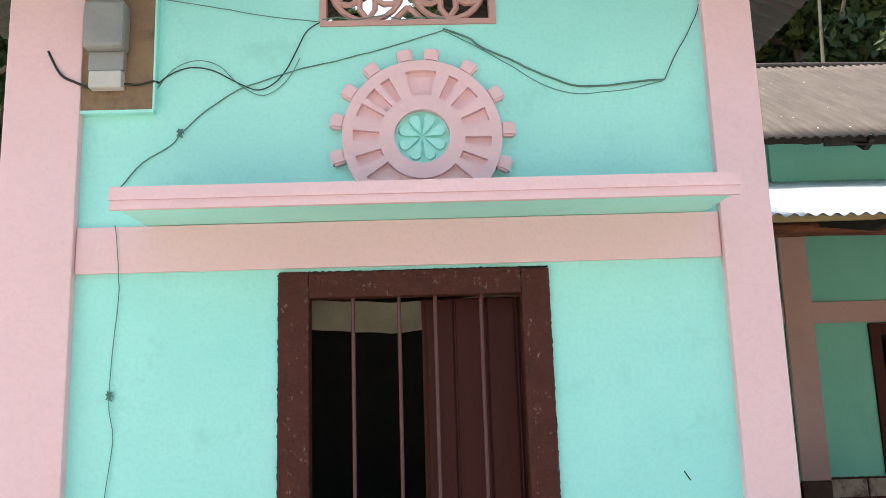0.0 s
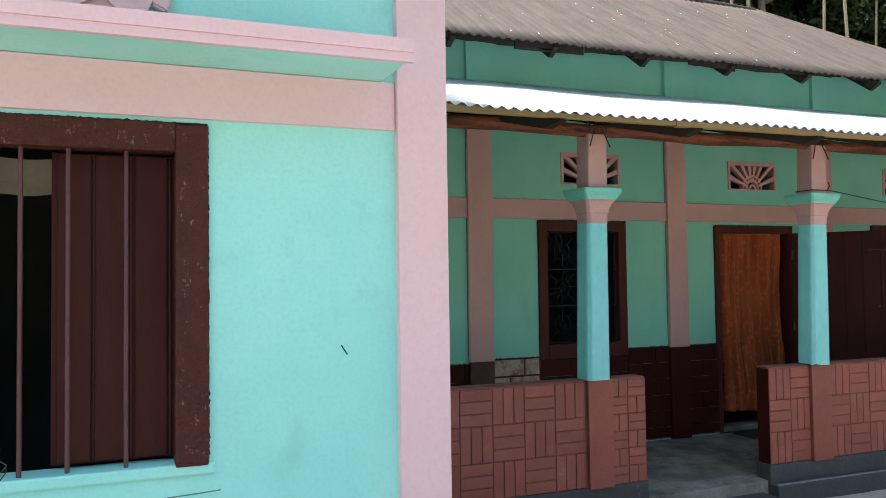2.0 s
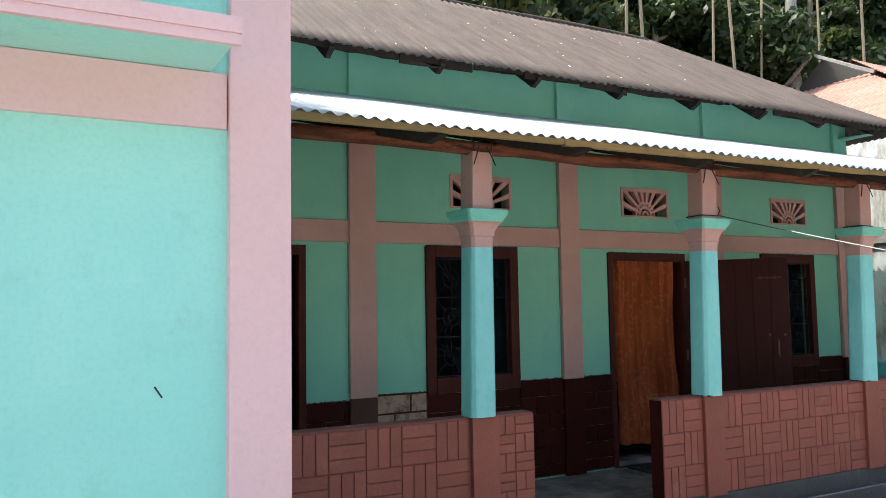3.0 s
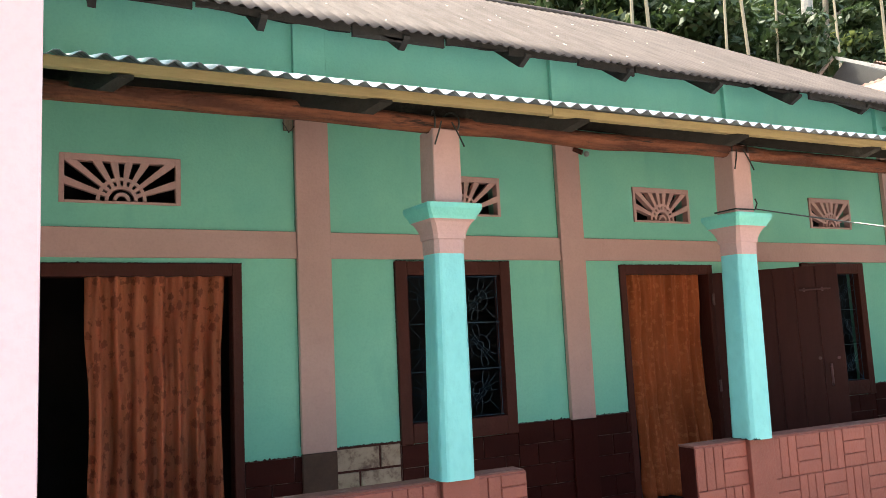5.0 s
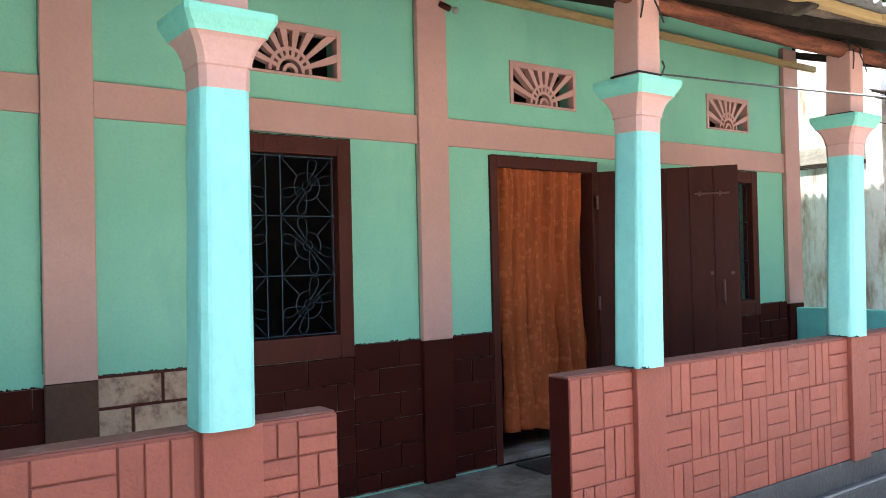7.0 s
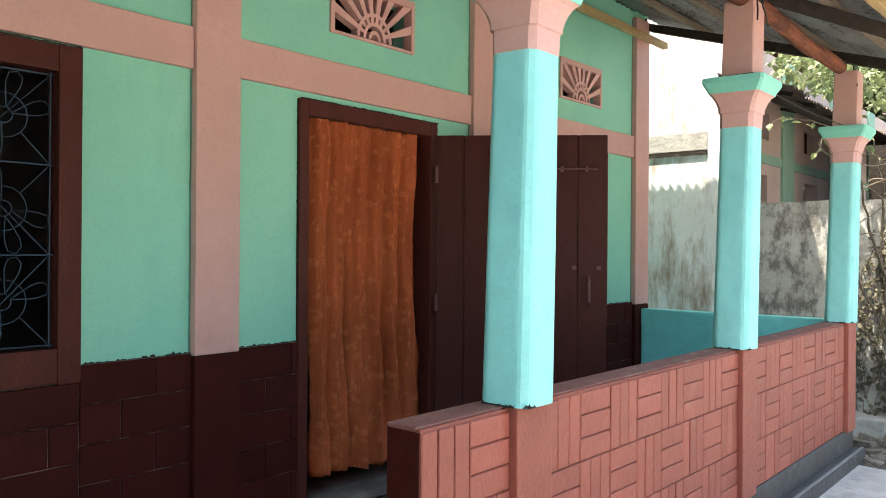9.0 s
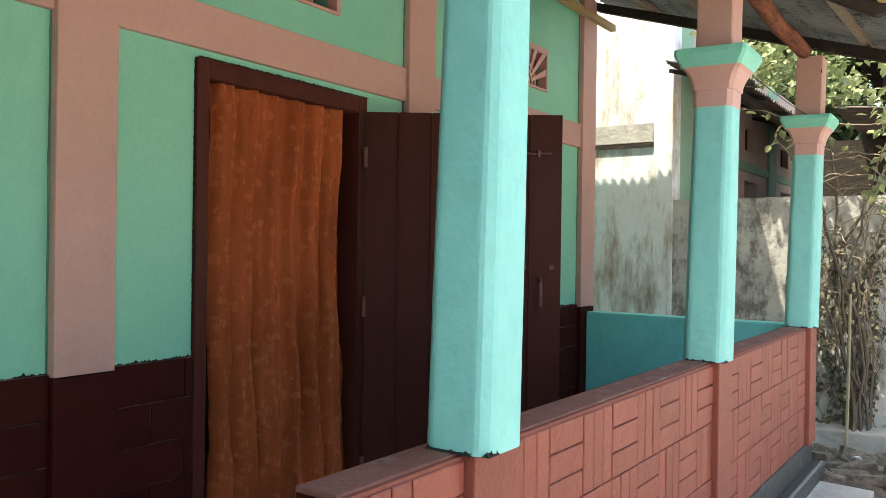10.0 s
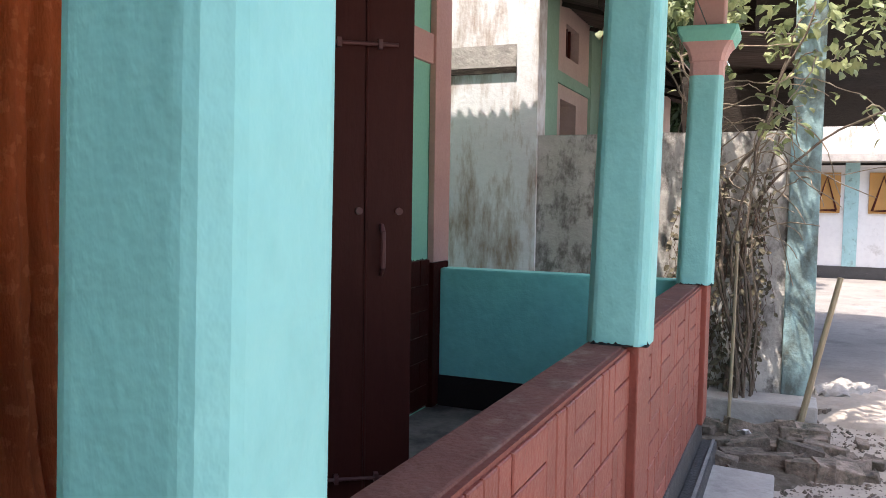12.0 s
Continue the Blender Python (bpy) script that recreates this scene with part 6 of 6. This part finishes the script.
for x, y, rz, s in ((10.2, 13.7, 40, 1), (11.7, 13.2, 200, 1.1), (12.6, 13.9, 160, 1.0), (13.9, 13.4, 20, 1.1), (15.0, 13.8, 190, 1.2), (16.6, 13.5, 10, 1.0), (17.3, 13.2, 170, 1.1), (19.0, 14.2, 350, 1.0), (22.0, 14.5, 30, 1.1), (23.2, 14.0, 220, 1.2)):
    copy_thing(stalk, pose(x, y, -0.1, 0, 0, rz) @ Matrix.Diagonal((s, s, s, 1)))

# ---- small pieces: dado blocks and parapet tiles ----
def piece(name, me, x, y, z, parent):
    ob = new(name, me)
    ob.location = (x, y, z)
    ob.parent = parent
    return ob


block_cache = {}


def block_mesh(name, w, h, d, mat, bevel=0.003):
    key = (name, round(w, 3), round(h, 3), mat.name)
    if key not in block_cache:
        bm = bmesh.new()
        c = bevel
        lo = [bm.verts.new(p) for p in ((0, d, 0), (w, d, 0), (w, d, h), (0, d, h))]
        mi = [bm.verts.new(p) for p in ((0, c, 0), (w, c, 0), (w, c, h), (0, c, h))]
        hi = [bm.verts.new(p) for p in ((c, 0, c), (w - c, 0, c), (w - c, 0, h - c), (c, 0, h - c))]
        for a, b in ((lo, mi), (mi, hi)):
            for i in range(4):
                bm.faces.new((a[i], a[(i + 1) % 4], b[(i + 1) % 4], b[i]))
        bm.faces.new(hi)
        me = bpy.data.meshes.new(name)
        bm.to_mesh(me)
        bm.free()
        me.materials.append(mat)
        block_cache[key] = me
    return block_cache[key]


rng = random.Random(91)
DADO = ((2.75, D1[0], 0.955, MAROON), (D1[1], PIL[0][0], 0.935, MAROON), (PIL[0][1], W2[0], 0.965, TANBLOCK), (W2[0], W2[1], 0.935, MAROON), (W2[1], PIL[1][0], 1.0, MAROON), (PIL[1][1], D2[0], 1.0, MAROON),
        (D2[1], PIL[2][0], 1.01, MAROON), (PIL[2][1], W3[0], 1.015, MAROON), (W3[0], W3[1], 0.935, MAROON), (W3[1], PIL[3][0], 1.03, MAROON))
for n_, (a, b, top, mat) in enumerate(DADO):
    dd = thing("dado_%d" % (n_ + 1), "bare tan block dado with dark joints" if mat is TANBLOCK else "dark maroon painted block dado", "dado", kind="structure")
    part("joint_bed", boxes((a, b, BY - 0.008, BY + 0.005, 0.1, top)), FRAME if mat is TANBLOCK else DADOJOINT, dd)
    z = top
    row = 0
    while z > 0.14:
        h = min(0.158, z - 0.108)
        x = a
        first = 0.17 if row % 2 else 0.32
        gap = 0.016 if mat is TANBLOCK else 0.005
        while x < b - 0.02:
            w = min(first if x == a else 0.335, b - x)
            if b - (x + w) < 0.03:
                w = b - x
            piece("block", block_mesh("block", w - gap, h - gap, 0.014, mat), x + 0.0035, BY - 0.016 - rng.uniform(0, 0.003), z - h + 0.0035, dd)
            x += w
        z -= h
        row += 1


def weave(parent, a, b, size, flip, rows, n3):
    n = max(1, round((b - a) / size))
    bw, bh = (b - a) / n, (PZ1 - 0.014 - PZ0) / rows
    for i in range(n):
        for j in range(rows):
            x, z = a + i * bw, PZ1 - 0.014 - (j + 1) * bh
            for k in range(n3):
                y = 5.08 - rng.uniform(0, 0.003)
                if (i + j + flip) % 2 == 0:
                    w = bw / n3
                    piece("tile", block_mesh("tile", w - 0.0055, bh - 0.0055, 0.02, RED, 0.003), x + k * w + 0.003, y, z + 0.003, parent)
                else:
                    h = bh / n3
                    piece("tile", block_mesh("tile", bw - 0.0055, h - 0.0055, 0.02, RED, 0.003), x + 0.003, y, z + k * h + 0.003, parent)


weave(parapets[0][0], 2.9, 5.064, 0.235, 0, 3, 3)
weave(parapets[0][0], 5.268, 5.578, 0.15, 0, 6, 2)
weave(parapets[1][0], 6.737, 6.953, 0.21, 0, 3, 3)
weave(parapets[1][0], 6.953, 7.155, 0.21, 1, 3, 3)
weave(parapets[1][0], 7.36, 7.585, 0.22, 0, 3, 3)
weave(parapets[1][0], 7.585, 9.12, 0.22, 1, 3, 3)
weave(parapets[1][0], 9.307, 11.138, 0.22, 1, 3, 3)


# ---- brushed paint edges ----
def ragged_strip(name, a, b, y, thick, mat, parent, upright=False, seed=0, rough=0.012, step=0.005):
    """A thin coat of paint with a torn brush edge: from a=(x, z) along x, or upwards."""
    rng = random.Random(seed)
    bm = bmesh.new()
    n = max(2, int((b - (a[1] if upright else a[0])) / step))
    prev = None
    for i in range(n + 1):
        s = (a[1] if upright else a[0]) + (b - (a[1] if upright else a[0])) * i / n
        j = abs(rough * (0.6 * noise.noise((s * 31, seed, 0)) + 0.3 * noise.noise((s * 90, seed, 3)))) + rng.random() ** 4 * abs(rough) * 0.25
        if upright:
            lo, hi = (a[0], y, s), (a[0] + (thick + j) * (1 if rough > 0 else -1), y, s)
        else:
            lo, hi = (s, y, a[1]), (s, y, a[1] + thick + j)
        cur = [bm.verts.new(lo), bm.verts.new(hi), bm.verts.new((hi[0], y + 0.004, hi[2])), bm.verts.new((lo[0], y + 0.004, lo[2]))]
        if prev:
            for k in range(4):
                bm.faces.new((prev[k], cur[k], cur[(k + 1) % 4], prev[(k + 1) % 4]))
        prev = cur
    bmesh.ops.recalc_face_normals(bm, faces=bm.faces[:])
    return part(name, bm, mat, parent)


edge = thing("dado_paint_edge", "ragged brushed maroon paint edge above the dado", "paint edge", kind="structure")
for k, (a, b, z) in enumerate([(a, b, top - 0.004) for a, b, top, _ in DADO if top > 0.94 and a > 3 or a == D1[1]]):
    ragged_strip("brush_edge", (a, z), b, BY - 0.0035, 0.004, BLACKPAINT if k > 0 else MAROON, edge, seed=k + 2, rough=0.026)
edge = thing("window_paint_edge", "ragged dark paint edge round the barred window", "paint edge", kind="structure")
ragged_strip("brush_edge", (1.15, 2.302), 2.305, AY - 0.0035, 0.006, BLACKPAINT, edge, seed=21, rough=0.012)
ragged_strip("brush_edge", (2.303, 1.03), 2.30, AY - 0.0035, 0.004, BLACKPAINT, edge, True, 22, 0.012)
bm_e = ragged_strip("brush_edge", (0.0, 1.03), 2.30, AY - 0.0035, 0.004, BLACKPAINT, edge, True, 23, 0.012)
bm_e.matrix_world = Matrix.Translation((1.152, 0, 0)) @ Matrix.Diagonal((-1, 1, 1, 1))
edge.location.x = NEAR_X
edge = thing("door_paint_edge", "ragged dark paint edge over the door frames and windows", "paint edge", kind="structure")
for k, (a, b, z) in enumerate(((*D1, 2.203), (*D2, 2.203), (*W2, 2.226), (*W3, 2.226))):
    ragged_strip("brush_edge", (a, z), b, BY - 0.0265, 0.003, BLACKPAINT, edge, seed=31 + k, rough=0.012)
for k, (x, z0, z1) in enumerate(((D2[0] + 0.002, 1.02, 2.2), (W2[0] + 0.002, 0.98, 2.22), (D1[0] + 0.002, 1.0, 2.2))):
    o_ = ragged_strip("brush_edge", (0.0, z0), z1, BY - 0.004, 0.003, BLACKPAINT, edge, True, 41 + k, 0.008)
    o_.matrix_world = Matrix.Translation((x, 0, 0)) @ Matrix.Diagonal((-1, 1, 1, 1))
for k, (x, z0, z1) in enumerate(((D2[1] - 0.002, 1.02, 2.2), (W2[1] - 0.002, 1.02, 2.22), (D1[1] - 0.002, 0.95, 2.2))):
    ragged_strip("brush_edge", (x, z0), z1, BY - 0.004, 0.003, BLACKPAINT, edge, True, 51 + k, 0.008)
for px, py, *_ in POSTS[1:]:
    sm = thing("paint_smear", "black paint smear at the foot of a post", "paint mark", "post foot smears", at=(px + 0.005, py + 0.012, PZ1))
    bm = bmesh.new()
    prev = None
    for i in range(15):
        x = -0.094 + 0.05 * i / 14
        h = 0.004 + 0.022 * max(0, noise.noise((i * 0.7, px, 0)))
        cur = [bm.verts.new((x, -0.112, 0.0)), bm.verts.new((x, -0.105, h)), bm.verts.new((x, -0.09, 0.0))]
        if prev:
            for k in range(3):
                bm.faces.new((prev[k], cur[k], cur[(k + 1) % 3], prev[(k + 1) % 3]))
        prev = cur
    part("smear", bm, BLACKPAINT, sm)
    bm = bmesh.new()
    prev = None
    for i in range(20):
        y = -0.07 + 0.13 * i / 19
        h = 0.004 + 0.02 * max(0, noise.noise((i * 0.7, px, 5)))
        cur = [bm.verts.new((-0.112, y, 0.0005)), bm.verts.new((-0.0985, y, h)), bm.verts.new((-0.09, y, 0.0005))]
        if prev:
            for k in range(3):
                bm.faces.new((prev[k], cur[k], cur[(k + 1) % 3], prev[(k + 1) % 3]))
        prev = cur
    part("smear", bm, BLACKPAINT, sm)

# ---- dark lines along bands, painted shade beside pilasters ----
LINE = material("dark_green_line", (0.06, 0.17, 0.12), (0.09, 0.26, 0.19), 0.6, scale=6, amount=0.9, grain=50, bump=0.2)
trace = thing("band_paint_line", "thin dark green line along the pink bands, shade painted beside the pilasters", "paint line", kind="structure")
for i in range(0, len(edges) - 1, 2):
    ragged_strip("line", (edges[i] + 0.004, 2.418), edges[i + 1] - 0.004, BY - 0.003, 0.007, LINE, trace, seed=60 + i, rough=0.004, step=0.03)
# shade along each pilaster's left edge, painted as a dark strip
for k, (a, b) in enumerate(PIL):
    o_ = ragged_strip("line", (0.0, 1.0), 3.4, BY - 0.003, 0.008, LINE, trace, True, 70 + k, 0.006, 0.03)
    o_.matrix_world = Matrix.Translation((a + 0.002, 0, 0)) @ Matrix.Diagonal((-1, 1, 1, 1))
